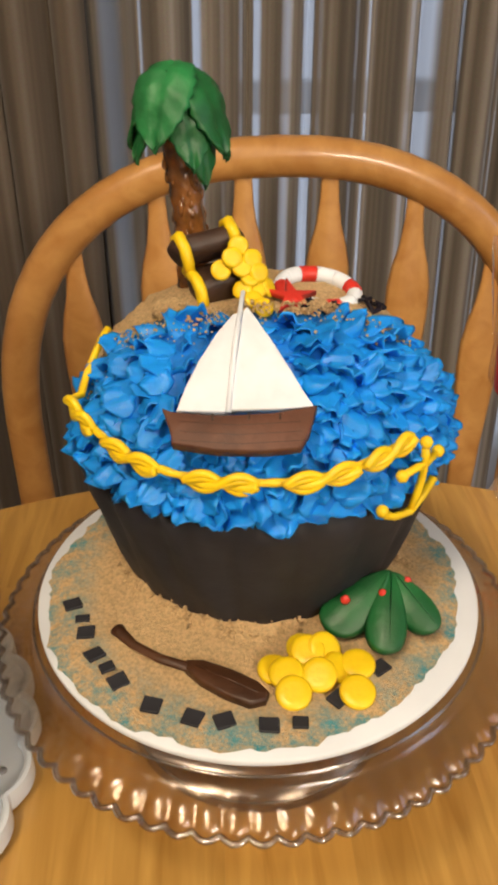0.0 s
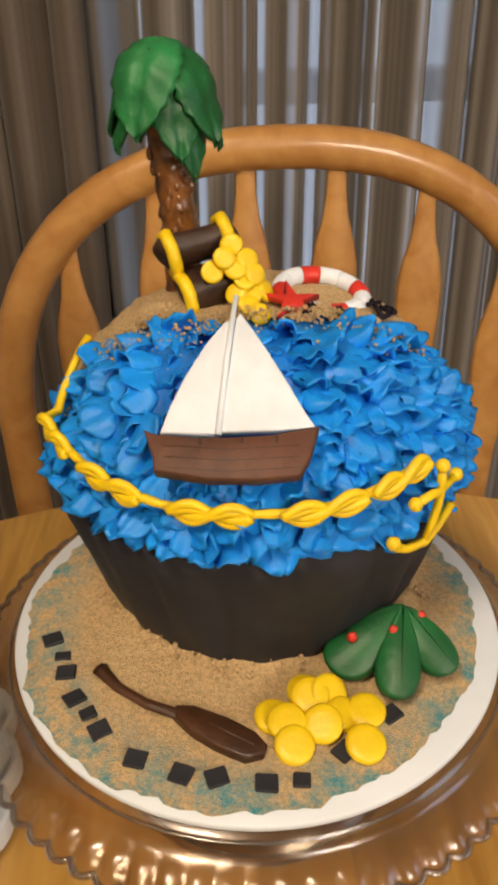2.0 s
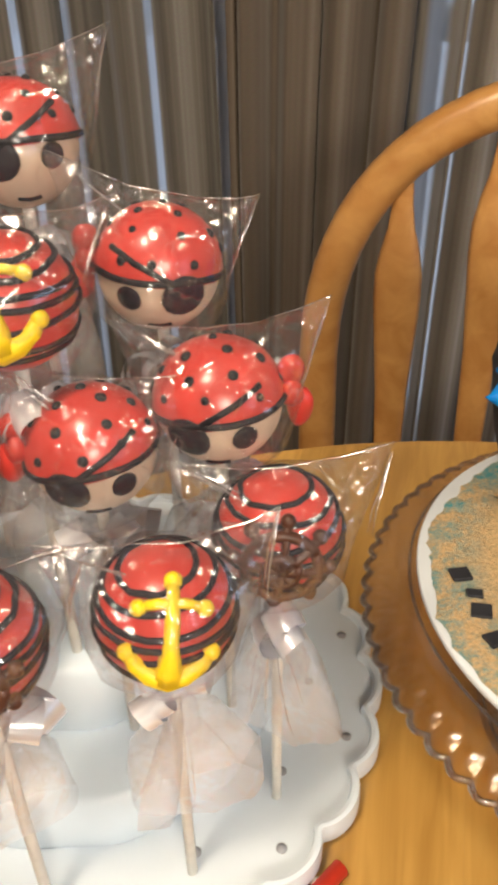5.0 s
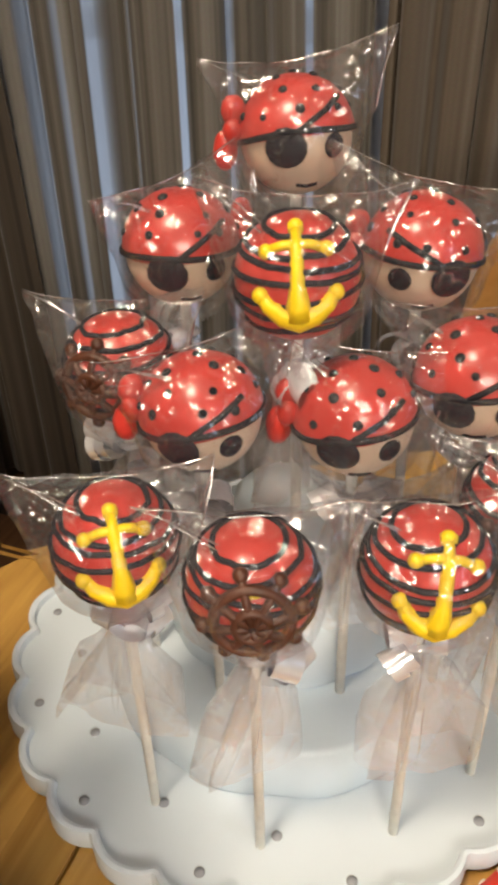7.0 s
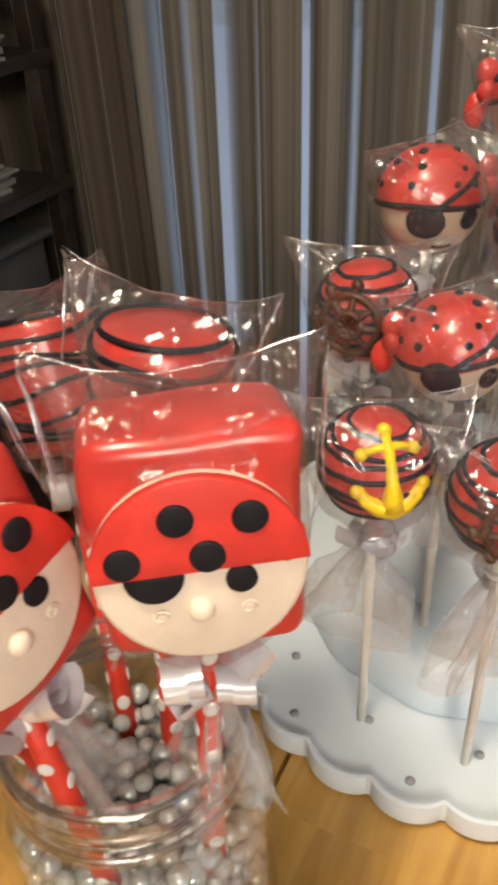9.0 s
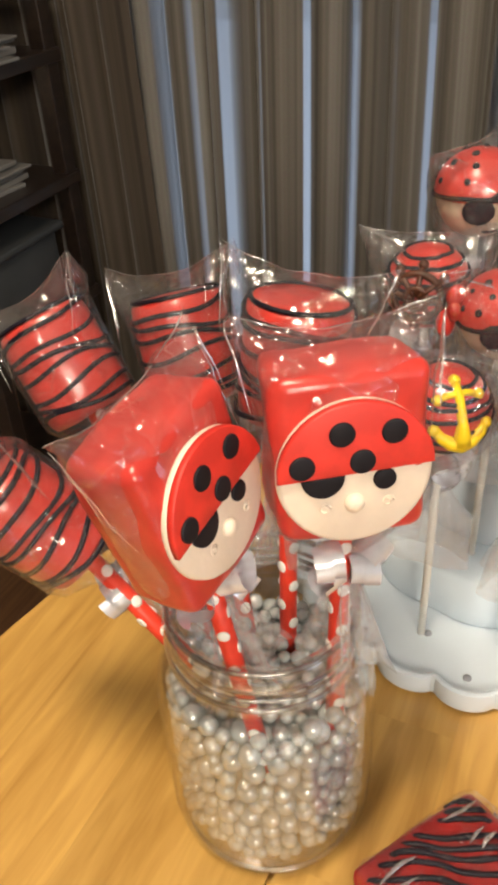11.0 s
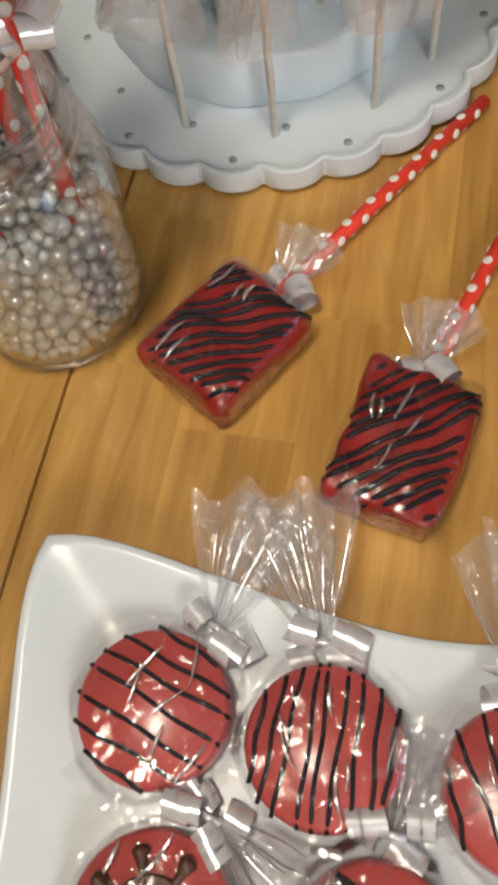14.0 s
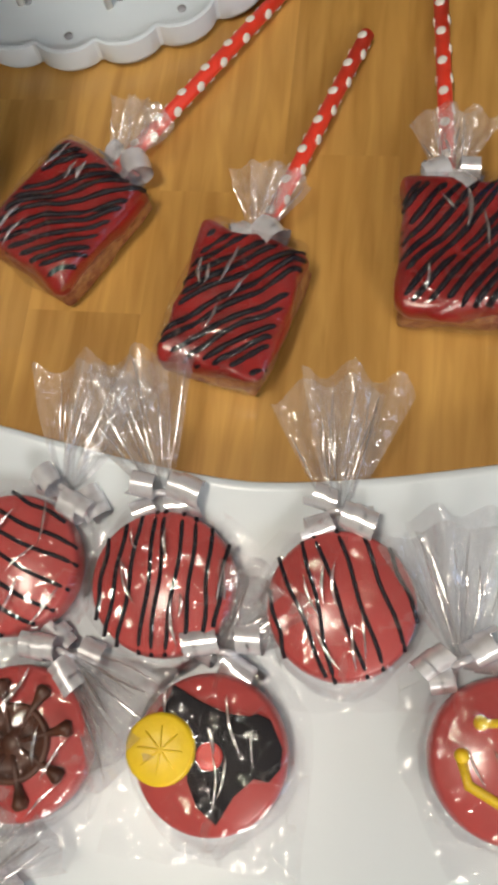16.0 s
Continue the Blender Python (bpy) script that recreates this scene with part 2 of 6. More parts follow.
# Brown drape again, its tones lowered to hold the shade at the far end.
DRAPE_SHADED = curtain_material("shaded_brown_drape", ((0.040, 0.029, 0.020), (0.066, 0.048, 0.032), (0.092, 0.069, 0.048), (0.125, 0.10, 0.077)), 0.80, 0.90)
DAYLIGHT = glow("daylight_outside", (0.62, 0.70, 0.86), 1.25)
WHITE_TRIM = mat("white_window_paint", (0.76, 0.75, 0.72), 0.4, vary=0.06)
PANE = film_material("window_glass", 0.03, 0.3, 0.02, (0.97, 0.98, 1), 0.0)
STANDGLASS = film_material("clear_pressed_glass", 0.04, 0.48, 0.20, (0.90, 0.84, 0.76), 0.0, 0.04)
RIMGLASS = film_material("thick_glass_edge", 0.16, 0.75, 0.2, (0.62, 0.58, 0.54), 0.02, 0.05)
JARGLASS = film_material("jar_glass", 0.025, 0.6, 0.04, (0.97, 0.975, 0.97), 0.01, 0.02)
FILM = film_material("clear_cellophane", 0.036, 0.34, 0.10, (0.955, 0.955, 0.96), 0.024, crease=0.7)
FILM_EDGE = film_material("cellophane_fold", 0.45, 0.85, 0.11, (0.94, 0.94, 0.95), 0.10)
FILM_TIGHT = film_material("tight_cellophane", 0.022, 0.30, 0.07, (0.965, 0.965, 0.97), 0.004, crease=0.35)
FILM_FLAT = film_material("clear_cellophane_tail", 0.07, 0.42, 0.12, (0.95, 0.95, 0.96), 0.14, crease=0.6)
RIBBON = mat("silver_curling_ribbon", (0.92, 0.93, 0.98), 0.22, 0.5, vary=0.10, scale=160, coat=0.5)
BOARD = mat("white_cake_board", (0.70, 0.75, 0.80), 0.5, vary=0.06, scale=30, bump=0.05)
PLASTIC = mat("white_stand_plastic", (0.66, 0.73, 0.80), 0.35, vary=0.05, scale=15, coat=0.2)
HOLE = mat("grey_hole", (0.32, 0.33, 0.36), 0.6, vary=0.1)
TIER = mat("pale_blue_tier_plastic", (0.68, 0.77, 0.85), 0.35, vary=0.08, scale=15)
CHINA = mat("white_glazed_china", (0.63, 0.685, 0.735), 0.32, vary=0.03, scale=8, coat=0.12)
BLACK_FONDANT = mat("black_fondant", (0.010, 0.010, 0.014), 0.72, second=(0.022, 0.023, 0.030), scale=22, mixlo=0.35, mixhi=0.62, bump=0.25, bscale=90)
BLUE = mat("blue_buttercream", (0.008, 0.285, 0.88), 0.42, vary=0.22, scale=60, sss=0.15, bump=0.25, bscale=260)
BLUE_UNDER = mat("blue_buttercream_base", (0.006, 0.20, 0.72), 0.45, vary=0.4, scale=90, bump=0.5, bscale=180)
YELLOW = mat("yellow_icing", (0.86, 0.60, 0.008), 0.42, vary=0.10, scale=120, sss=0.1, bump=0.12, bscale=300)
BROWN = mat("brown_fondant", (0.075, 0.028, 0.010), 0.48, vary=0.45, scale=70, bump=0.3, bscale=240)
HULL = mat("brown_boat_fondant", (0.115, 0.043, 0.022), 0.58, vary=0.35, scale=90, bump=0.4, bscale=160)
CHEST = mat("dark_chest_fondant", (0.050, 0.023, 0.013), 0.5, vary=0.35, scale=110, bump=0.3)
TRUNK = mat("glossy_toffee_trunk", (0.27, 0.105, 0.026), 0.22, vary=0.6, scale=120, coat=0.8, bump=0.5, bscale=160)
SAIL = mat("white_sail_fondant", (0.76, 0.82, 0.90), 0.7, vary=0.12, scale=50, bump=0.1)
# Lighter copy of the leaf green, for the light on the front leaf.
LEAF_LIT = mat("lit_palm_leaf_fondant", (0.017, 0.21, 0.058), 0.5, vary=0.45, scale=60, bump=0.25, bscale=200)
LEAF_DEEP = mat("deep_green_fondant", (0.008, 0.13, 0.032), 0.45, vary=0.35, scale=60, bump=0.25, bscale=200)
RED = mat("red_candy_coat", (0.60, 0.046, 0.034), 0.30, vary=0.22, scale=90, coat=0.25, sss=0.05, bump=0.06, bscale=120)
RED_ICING = mat("red_icing", (0.66, 0.035, 0.022), 0.45, vary=0.2, scale=120)
DARKRED = mat("dark_red_candy_coat", (0.33, 0.013, 0.012), 0.32, vary=0.3, scale=120, coat=0.3, bump=0.2, bscale=160)
ROSE = mat("rose_red_candy_melt", (0.50, 0.080, 0.075), 0.30, vary=0.15, scale=60, coat=0.4)
BLACK = mat("black_icing", (0.012, 0.010, 0.014), 0.55, vary=0.3, scale=150)
PLUM = mat("dark_plum_icing", (0.010, 0.007, 0.014), 0.5, vary=0.3, scale=120)
BLUE.node_tree.nodes["Principled BSDF"].inputs["Specular IOR Level"].default_value = 0.32
for m_ in (BLACK, PLUM):
    m_.node_tree.nodes["Principled BSDF"].inputs["Specular IOR Level"].default_value = 0.22
TAN = mat("tan_candy_coat", (0.70, 0.54, 0.40), 0.42, vary=0.12, scale=90, sss=0.1, bump=0.06)
CREAM = mat("cream_fondant", (0.84, 0.71, 0.58), 0.5, vary=0.08, scale=90, sss=0.1, bump=0.15)
CHOC = mat("chocolate_piping", (0.085, 0.027, 0.012), 0.5, vary=0.4, scale=120, coat=0.05)
CRISP = mat("crisped_rice_underside", (0.44, 0.20, 0.07), 0.6, second=(0.22, 0.06, 0.03), scale=200, bump=0.8, bscale=350)
STICK = mat("white_paper_stick", (0.80, 0.77, 0.70), 0.7, vary=0.08, scale=200)
STRAW = mat("red_paper_straw", (0.78, 0.050, 0.022), 0.45, vary=0.12, scale=200)
DOT = mat("white_straw_dot", (0.82, 0.80, 0.76), 0.5, vary=0.05)
PEARL = mat("silver_white_pearl", (0.66, 0.69, 0.68), 0.15, 0.4, vary=0.10, scale=60, coat=0.8)
SAND = sand_material("brown_sugar_sand", False)
SAND_TINT = sand_material("brown_sugar_sand_with_teal", True)
# White paper coloured grey to carry the dimness of the shelf corner.
PAPER_DIMMED = mat("white_paper", (0.20, 0.19, 0.18), 0.7, vary=0.08, scale=20)
BIN = mat("grey_plastic_bin", (0.06, 0.065, 0.07), 0.5, vary=0.2, scale=12)


# ---- shape helpers ----
def part(name, bm, material, parent, label="", smooth=True):
    me = bpy.data.meshes.new(name)
    bm.to_mesh(me)
    bm.free()
    me.materials.append(material)
    if smooth:
        me.polygons.foreach_set("use_smooth", [True] * len(me.polygons))
    ob = new(name, me)
    if parent is not None:
        ob.parent = parent
    if label:
        tagged(ob, label)
    return ob


def thing(name, m, label, category, group="", kind=""):
    ob = new(name)
    ob.empty_display_size = 0.01
    ob.matrix_basis = m
    return tagged(ob, label, category, group, kind)


def lathe(profile, seg=48, closed=False, wobble=None):
    """A turned shape from (radius, height) pairs; wobble(angle, r, z) may change the radius."""
    bm = bmesh.new()
    rings = []
    for r, z in profile:
        ring = []
        for k in range(seg):
            a = 2 * math.pi * k / seg
            q, zz = (r, z) if wobble is None else wobble(a, r, z)
            ring.append(bm.verts.new((q * math.cos(a), q * math.sin(a), zz)))
        rings.append(ring)
    pairs = list(zip(rings, rings[1:]))
    if closed:
        pairs.append((rings[-1], rings[0]))
    for a, b in pairs:
        for k in range(seg):
            bm.faces.new((a[k], a[(k + 1) % seg], b[(k + 1) % seg], b[k]))
    if not closed:
        bm.faces.new(rings[0][::-1])
        bm.faces.new(rings[-1])
    bmesh.ops.remove_doubles(bm, verts=bm.verts, dist=1e-6)
    bmesh.ops.recalc_face_normals(bm, faces=bm.faces)
    return bm


def sweep(bm, points, radius, seg=8, flat=1.0, up=None):
    """A tube along points; radius is a number or one for each point; flat squeezes it along up."""
    pts = [Vector(p) for p in points]
    rad = radius if isinstance(radius, (list, tuple)) else [radius] * len(pts)
    rings, side = [], None
    for i, p in enumerate(pts):
        d = (pts[min(i + 1, len(pts) - 1)] - pts[max(i - 1, 0)]).normalized()
        ref = Vector(up[i]) if isinstance(up, list) else Vector(up or (0, 0, 1))
        if up is None and side is not None:
            s = side - d * side.dot(d)
        else:
            s = d.cross(ref)
        if s.length < 1e-5:
            s = d.cross(Vector((1, 0.3, 0.2)))
        s.normalize()
        side = s
        w = s.cross(d)
        rings.append([bm.verts.new(p + rad[i] * (math.cos(2 * math.pi * k / seg) * s + flat * math.sin(2 * math.pi * k / seg) * w)) for k in range(seg)])
    for a, b in zip(rings, rings[1:]):
        for k in range(seg):
            bm.faces.new((a[k], a[(k + 1) % seg], b[(k + 1) % seg], b[k]))
    bm.faces.new(rings[0][::-1])
    bm.faces.new(rings[-1])
    return bm


def tube(points, radius, seg=8, flat=1.0, up=None):
    bm = sweep(bmesh.new(), points, radius, seg, flat, up)
    bmesh.ops.recalc_face_normals(bm, faces=bm.faces)
    return bm


def blob(bm, centre, r, squash=(1, 1, 1), seg=10, rings=7, turn=None):
    m = Matrix.Translation(centre) @ (turn or Matrix()) @ Matrix.Diagonal((*squash, 1))
    bmesh.ops.create_uvsphere(bm, u_segments=seg, v_segments=rings, radius=r, matrix=m)
    return bm


def slab(outline, thick, bevel=0.0, m=None):
    """A flat piece with the given outline in x, y, with rounded upper edges."""
    bm = bmesh.new()
    low = [bm.verts.new((x, y, 0)) for x, y in outline]
    face = bm.faces.new(low)
    top = bmesh.ops.extrude_face_region(bm, geom=[face])
    vs = [v for v in top["geom"] if isinstance(v, bmesh.types.BMVert)]
    for v in vs:
        v.co.z += thick
    bmesh.ops.recalc_face_normals(bm, faces=bm.faces)
    if bevel:
        es = [e for e in bm.edges if e.verts[0].co.z > thick / 2 and e.verts[1].co.z > thick / 2]
        bmesh.ops.bevel(bm, geom=es, offset=bevel, segments=2, affect="EDGES", profile=0.5)
    if m is not None:
        bm.transform(m)
    return bm


def box(sx, sy, sz, bevel=0.0, m=None, seg=3):
    """A box on z = 0 with rounded edges."""
    bm = bmesh.new()
    bmesh.ops.create_cube(bm, size=1, matrix=Matrix.Translation((0, 0, sz / 2)) @ Matrix.Diagonal((sx, sy, sz, 1)))
    if bevel:
        bmesh.ops.bevel(bm, geom=list(bm.edges), offset=bevel, segments=seg, affect="EDGES", profile=0.5)
    if m is not None:
        bm.transform(m)
    return bm


def jitter(bm, amount, scale, seed=0.0):
    for v in bm.verts:
        v.co += noise.noise_vector(v.co * scale + Vector((seed, seed * 2, 0))) * amount
    return bm


def smoothstep(a, b, x):
    t = max(0.0, min(1.0, (x - a) / (b - a)))
    return t * t * (3 - 2 * t)


# ---- room ----
FLOOR_Z = -0.75


def plain_box(name, lo, hi, material, label, category, bevel=0.0):
    c = [(a + b) / 2 for a, b in zip(lo, hi)]
    bm = box(hi[0] - lo[0], hi[1] - lo[1], hi[2] - lo[2], bevel)
    ob = part(name, bm, material, None, smooth=False)
    ob.location = (c[0], c[1], lo[2])
    return tagged(ob, label, category, kind="structure")


X0, X1, Y0, Y1, ZC = -2.2, 2.2, -2.4, 1.30, 1.6
floor = plain_box("floor", (X0, Y0, FLOOR_Z - 0.1), (X1, Y1, FLOOR_Z), FLOORWOOD, "dark brown wooden floor under the table", "floor")
plain_box("ceiling", (X0, Y0, ZC), (X1, Y1, ZC + 0.1), CEIL, "plain white painted ceiling", "ceiling")
plain_box("wall_south", (X0, Y0 - 0.1, FLOOR_Z), (X1, Y0, ZC), WALL, "plain warm beige painted wall", "wall")
plain_box("wall_west", (X0 - 0.1, Y0, FLOOR_Z), (X0, Y1, ZC), WALL, "plain warm beige painted wall", "wall")
plain_box("wall_east", (X1, Y0, FLOOR_Z), (X1 + 0.1, Y1, ZC), WALL, "plain warm beige painted wall", "wall")
WIN = [(-1.06, -0.42), (-0.17, 0.62)]
WZ0, WZ1 = -0.55, 1.25
spans = [(X0, WIN[0][0]), (WIN[0][1], WIN[1][0]), (WIN[1][1], X1)]
wall_n = thing("wall_north", Matrix(), "beige wall with two tall window openings", "wall", kind="structure")
for a, b in spans:
    part("wall_panel", box(b - a, 0.12, ZC - FLOOR_Z, 0, pose((a + b) / 2, Y1 + 0.06, FLOOR_Z)), WALL, wall_n, smooth=False)
for a, b in WIN:
    part("wall_panel", box(b - a, 0.12, WZ0 - FLOOR_Z, 0, pose((a + b) / 2, Y1 + 0.06, FLOOR_Z)), WALL, wall_n, smooth=False)
    part("wall_panel", box(b - a, 0.12, ZC - WZ1, 0, pose((a + b) / 2, Y1 + 0.06, WZ1)), WALL, wall_n, smooth=False)
for k, (a, b) in enumerate(WIN):
    w = thing(f"window_{k + 1}", pose((a + b) / 2, Y1 + 0.06, WZ0), "tall white-framed window behind a striped curtain", "window", kind="structure")
    h, wd = WZ1 - WZ0, b - a
    for x in (-wd / 2 + 0.02, wd / 2 - 0.02):
        part("window_frame", box(0.04, 0.07, h, 0.004, pose(x, 0, 0)), WHITE_TRIM, w, smooth=False)
    for z in (0, 0.665, h - 0.04):
        part("window_rail", box(wd - 0.08, 0.06, 0.045, 0.004, pose(0, 0, z)), WHITE_TRIM, w, smooth=False)
    for z0, z1 in ((0.045, 0.665), (0.71, h - 0.04)):
        p = part("pane", box(wd - 0.08, 0.004, z1 - z0, 0, pose(0, 0.01, z0)), PANE, w, smooth=False)
        p.visible_shadow = False
bm = bmesh.new()
bmesh.ops.create_grid(bm, x_segments=1, y_segments=1, size=1, matrix=pose(-0.3, 1.9, 0.4, 90) @ Matrix.Diagonal((2.4, 1.6, 1, 1)))
tagged(part("backdrop", bm, DAYLIGHT, None), "pale blue overcast daylight outside the windows", "backdrop", kind="structure")


def curtain(name, x0, x1, y, folds, depth, seed, label, material=DRAPE):
    bm = bmesh.new()
    uvl = bm.loops.layers.uv.new("UVMap")
    nx, nz = int((x1 - x0) / 0.006), 14
    grid = []
    for i in range(nx + 1):
        u = i / nx
        col = []
        for j in range(nz + 1):
            v = j / nz
            z = FLOOR_Z + 0.02 + v * (ZC - 0.06 - FLOOR_Z)
            ph = u * folds * 2 * math.pi + 0.9 * math.sin(u * 17 + seed) + 0.25 * math.sin(v * 3 + u * 9)
            amp = depth * (0.75 + 0.35 * math.sin(u * 29 + seed))
            yy = y + amp * math.sin(ph) + 0.3 * amp * math.sin(2.3 * ph + 1)
            x = x0 + (x1 - x0) * u + 0.010 * math.sin(v * 4 + i * 0.05 + seed) + 0.008 * math.cos(ph)
            col.append(bm.verts.new((x, yy, z)))
        grid.append(col)
    for i in range(nx):
        for j in range(nz):
            f = bm.faces.new((grid[i][j], grid[i + 1][j], grid[i + 1][j + 1], grid[i][j + 1]))
            for lp, (a, b) in zip(f.loops, ((i, j), (i + 1, j), (i + 1, j + 1), (i, j + 1))):
                lp[uvl].uv = (x0 + (x1 - x0) * a / nx + seed * 0.37, b / nz * 2.2)
    ob = part(name, bm, material, None)
    return tagged(ob, label, "curtain")


curtain("curtain", -1.30, -0.30, 1.20, 13, 0.020, 1.0, "striped taupe and sheer curtain hanging before the window", DRAPE_LESS_LIT)
curtain("curtain", -0.33, 0.75, 1.19, 15, 0.018, 2.2, "striped taupe and sheer curtain with narrow bright stripes")
curtain("curtain", -0.40, -0.17, 1.155, 4, 0.026, 3.1, "bunched dark brown drape between the two windows", DRAPE_BROWN)
curtain("curtain", -1.46, -1.02, 1.16, 5, 0.026, 4.6, "bunched brown drape at the window's end", DRAPE_SHADED)

# ---- table ----
TX, TY, TR = 0.0144, 0.0246, 0.487
table = thing("dining_table", pose(TX, TY, FLOOR_Z), "round honey oak dining table with butcher-block planks", "table")
bm = lathe([(0.02, 0.75 - 0.032), (TR - 0.02, 0.75 - 0.032), (TR - 0.004, 0.75 - 0.026), (TR, 0.75 - 0.016), (TR - 0.001, 0.75 - 0.007), (TR - 0.006, 0.75 - 0.003), (0.02, 0.75 - 0.003)], 96)
part("tabletop_core", bm, OAK, table)
part("pedestal", lathe([(0.05, 0.06), (0.075, 0.10), (0.05, 0.2), (0.065, 0.4), (0.045, 0.55), (0.09, 0.72)], 32), OAK, table)
for k in range(4):
    a = math.pi / 4 + k * math.pi / 2
    pts = [(math.cos(a) * r, math.sin(a) * r, z) for r, z in ((0.04, 0.12), (0.15, 0.11), (0.27, 0.06), (0.34, 0.025))]
    part("foot", tube(pts, [0.03, 0.03, 0.026, 0.024], 10), OAK, table)
# planks of the top, trimmed to the round edge
SEAMX = -0.278 - TX
edges = [-0.487, -0.43, -0.375, -0.32, SEAMX]
x = SEAMX
rnd = random.Random(4)
while x < 0.44:
    x += 0.056 + rnd.uniform(-0.006, 0.008)
    edges.append(min(x, 0.487))
edges[-1] = 0.487
for a, b in zip(edges, edges[1:]):
    g0 = 0.0011 if abs(a - SEAMX) < 1e-6 else 0.00001
    g1 = 0.0011 if abs(b - SEAMX) < 1e-6 else 0.00001
    a2, b2 = a + g0, b - g1
    cuts = [-0.5] + sorted(rnd.uniform(-0.42, 0.42) for _ in range(3)) + [0.5]
    for c0, c1 in zip(cuts, cuts[1:]):
        outline = []
        n = 6
        R = TR - 0.005
        xs = [a2 + (b2 - a2) * i / n for i in range(n + 1)]
        top = [(q, min(c1 - 0.00001, math.sqrt(max(R * R - q * q, 1e-8)))) for q in xs]
        bot = [(q, max(c0, -math.sqrt(max(R * R - q * q, 1e-8)))) for q in xs]
        if all(t[1] <= b_[1] + 1e-4 for t, b_ in zip(top, bot)):
            continue
        outline = [(q, max(y_, b_[1] + 1e-5)) for (q, y_), b_ in zip(top, bot)][::-1] + bot
        ob = part("plank", slab(outline, 0.0029, 0.0, pose(0, 0, 0.75 - 0.003)), OAK, table, smooth=False)

# ---- chair ----
CY, CXc = 0.70, 0.050
chair = thing("dining_chair", pose(CXc, CY, FLOOR_Z), "honey oak arched-back dining chair with flat shaped spindles behind the table", "chair")
ZT = 0.75


def chair_plane(x, z):
    """A point of the back, which leans away a little."""
    return (x, 0.10 * (z - 0.6), z)


half_w = 0.250
pts = []
for k in range(33):
    a = math.pi * k / 32
    zz = ZT - 0.06 + 0.240 * math.sin(a) ** 0.86 if 0 < k < 32 else ZT - 0.06
    xx = -half_w * math.copysign(abs(math.cos(a)) ** 0.86, math.cos(a))
    pts.append(chair_plane(xx, zz))
pts = [chair_plane(-half_w * 0.93, 0.44), chair_plane(-half_w * 0.985, 0.56)] + pts + [chair_plane(half_w * 0.985, 0.56), chair_plane(half_w * 0.93, 0.44)]
part("back_arch", tube(pts, 0.0180, 12, 0.8, (0, 1, 0)), OAK_CHAIR, chair)
for x in (-0.186, -0.108, -0.031, 0.046, 0.124, 0.201):
    t = x / half_w
    ztop = ZT - 0.06 + 0.240 * (1 - abs(t) ** (2 / 0.86)) ** 0.43 - 0.006
    spine = [(0.44, 0.0085), (0.50, 0.010), (ztop - 0.20, 0.0150), (ztop - 0.15, 0.0185), (ztop - 0.115, 0.0208), (ztop - 0.09, 0.0205), (ztop - 0.07, 0.0170), (ztop - 0.05, 0.0115), (ztop - 0.03, 0.0088), (ztop - 0.012, 0.0080), (ztop + 0.004, 0.0080)]
    fan = 0.93
    p = [chair_plane(x * (fan + (1 - fan) * (z - 0.44) / (ztop - 0.44)), z) for z, _ in spine]
    part("spindle", tube(p, [w for _, w in spine], 12, 0.33, (0, 1, 0)), OAK_CHAIR, chair)
part("seat", slab([(0.21 * math.cos(a) * (1 + 0.06 * math.cos(2 * a)), -0.20 + 0.21 * math.sin(a)) for a in [2 * math.pi * k / 40 for k in range(40)]], 0.035, 0.008, pose(0, 0, 0.42)), OAK_CHAIR, chair)
for sx in (-1, 1):
    for sy in (-0.35, -0.05):
        part("leg", tube([(sx * 0.14, sy, 0.43), (sx * 0.155, sy * 1.05, 0.2), (sx * 0.17, sy * 1.1, 0.0)], [0.016, 0.019, 0.012], 10), OAK_CHAIR, chair)

# ---- glass cake stand ----
BX, BY, BZ = 0.0048, 0.2948, 0.0815      # centre of the cake board, and its top
stand = thing("cake_stand", pose(BX, BY, 0), "clear pressed-glass pedestal cake stand with a scalloped hanging rim", "cake stand")


def scallop(a, r, z):
    """Seventy-two rounded petals that swell from the flange and end in a scalloped lip."""
    k = smoothstep(0.1095, 0.1190, r)
    s = abs(math.sin(a * 36))
    swell = math.sin(math.pi * max(0.0, min(1.0, (r - 0.1085) / 0.012)))
    return r + k * 0.0026 * (s - 0.6), z + 0.0008 * swell * s - k * 0.0006 * s


rim = [(0.004, 0.0735), (0.090, 0.0735), (0.0985, 0.0730), (0.1010, 0.0705), (0.1045, 0.0675), (0.1090, 0.0660), (0.1150, 0.0638), (0.1188, 0.0612), (0.1206, 0.0618), (0.1208, 0.0640), (0.1190, 0.0660), (0.1165, 0.0676), (0.1140, 0.0690), (0.1115, 0.0700), (0.1090, 0.0706), (0.1068, 0.0716), (0.1052, 0.0738), (0.1040, 0.0766), (0.1028, 0.0780), (0.060, 0.0780), (0.004, 0.0780)]
part("plate", lathe(rim, 576, False, scallop), STANDGLASS, stand)


def rim_line(r, z, reach, sag):
    """A line that follows the scallops of the lip."""
    out = []
    for k in range(577):
        t = 2 * math.pi * k / 576
        s = abs(math.sin(t * 36))
        q = r + reach * (s - 0.6)
        out.append((q * math.cos(t), q * math.sin(t), z - sag * s))
    return out


part("rim_edge", tube(rim_line(0.1204, 0.0630, 0.0026, 0.0008), 0.0013, 7, 1, (0, 0, 1)), RIMGLASS, stand, "thick scalloped glass edge")
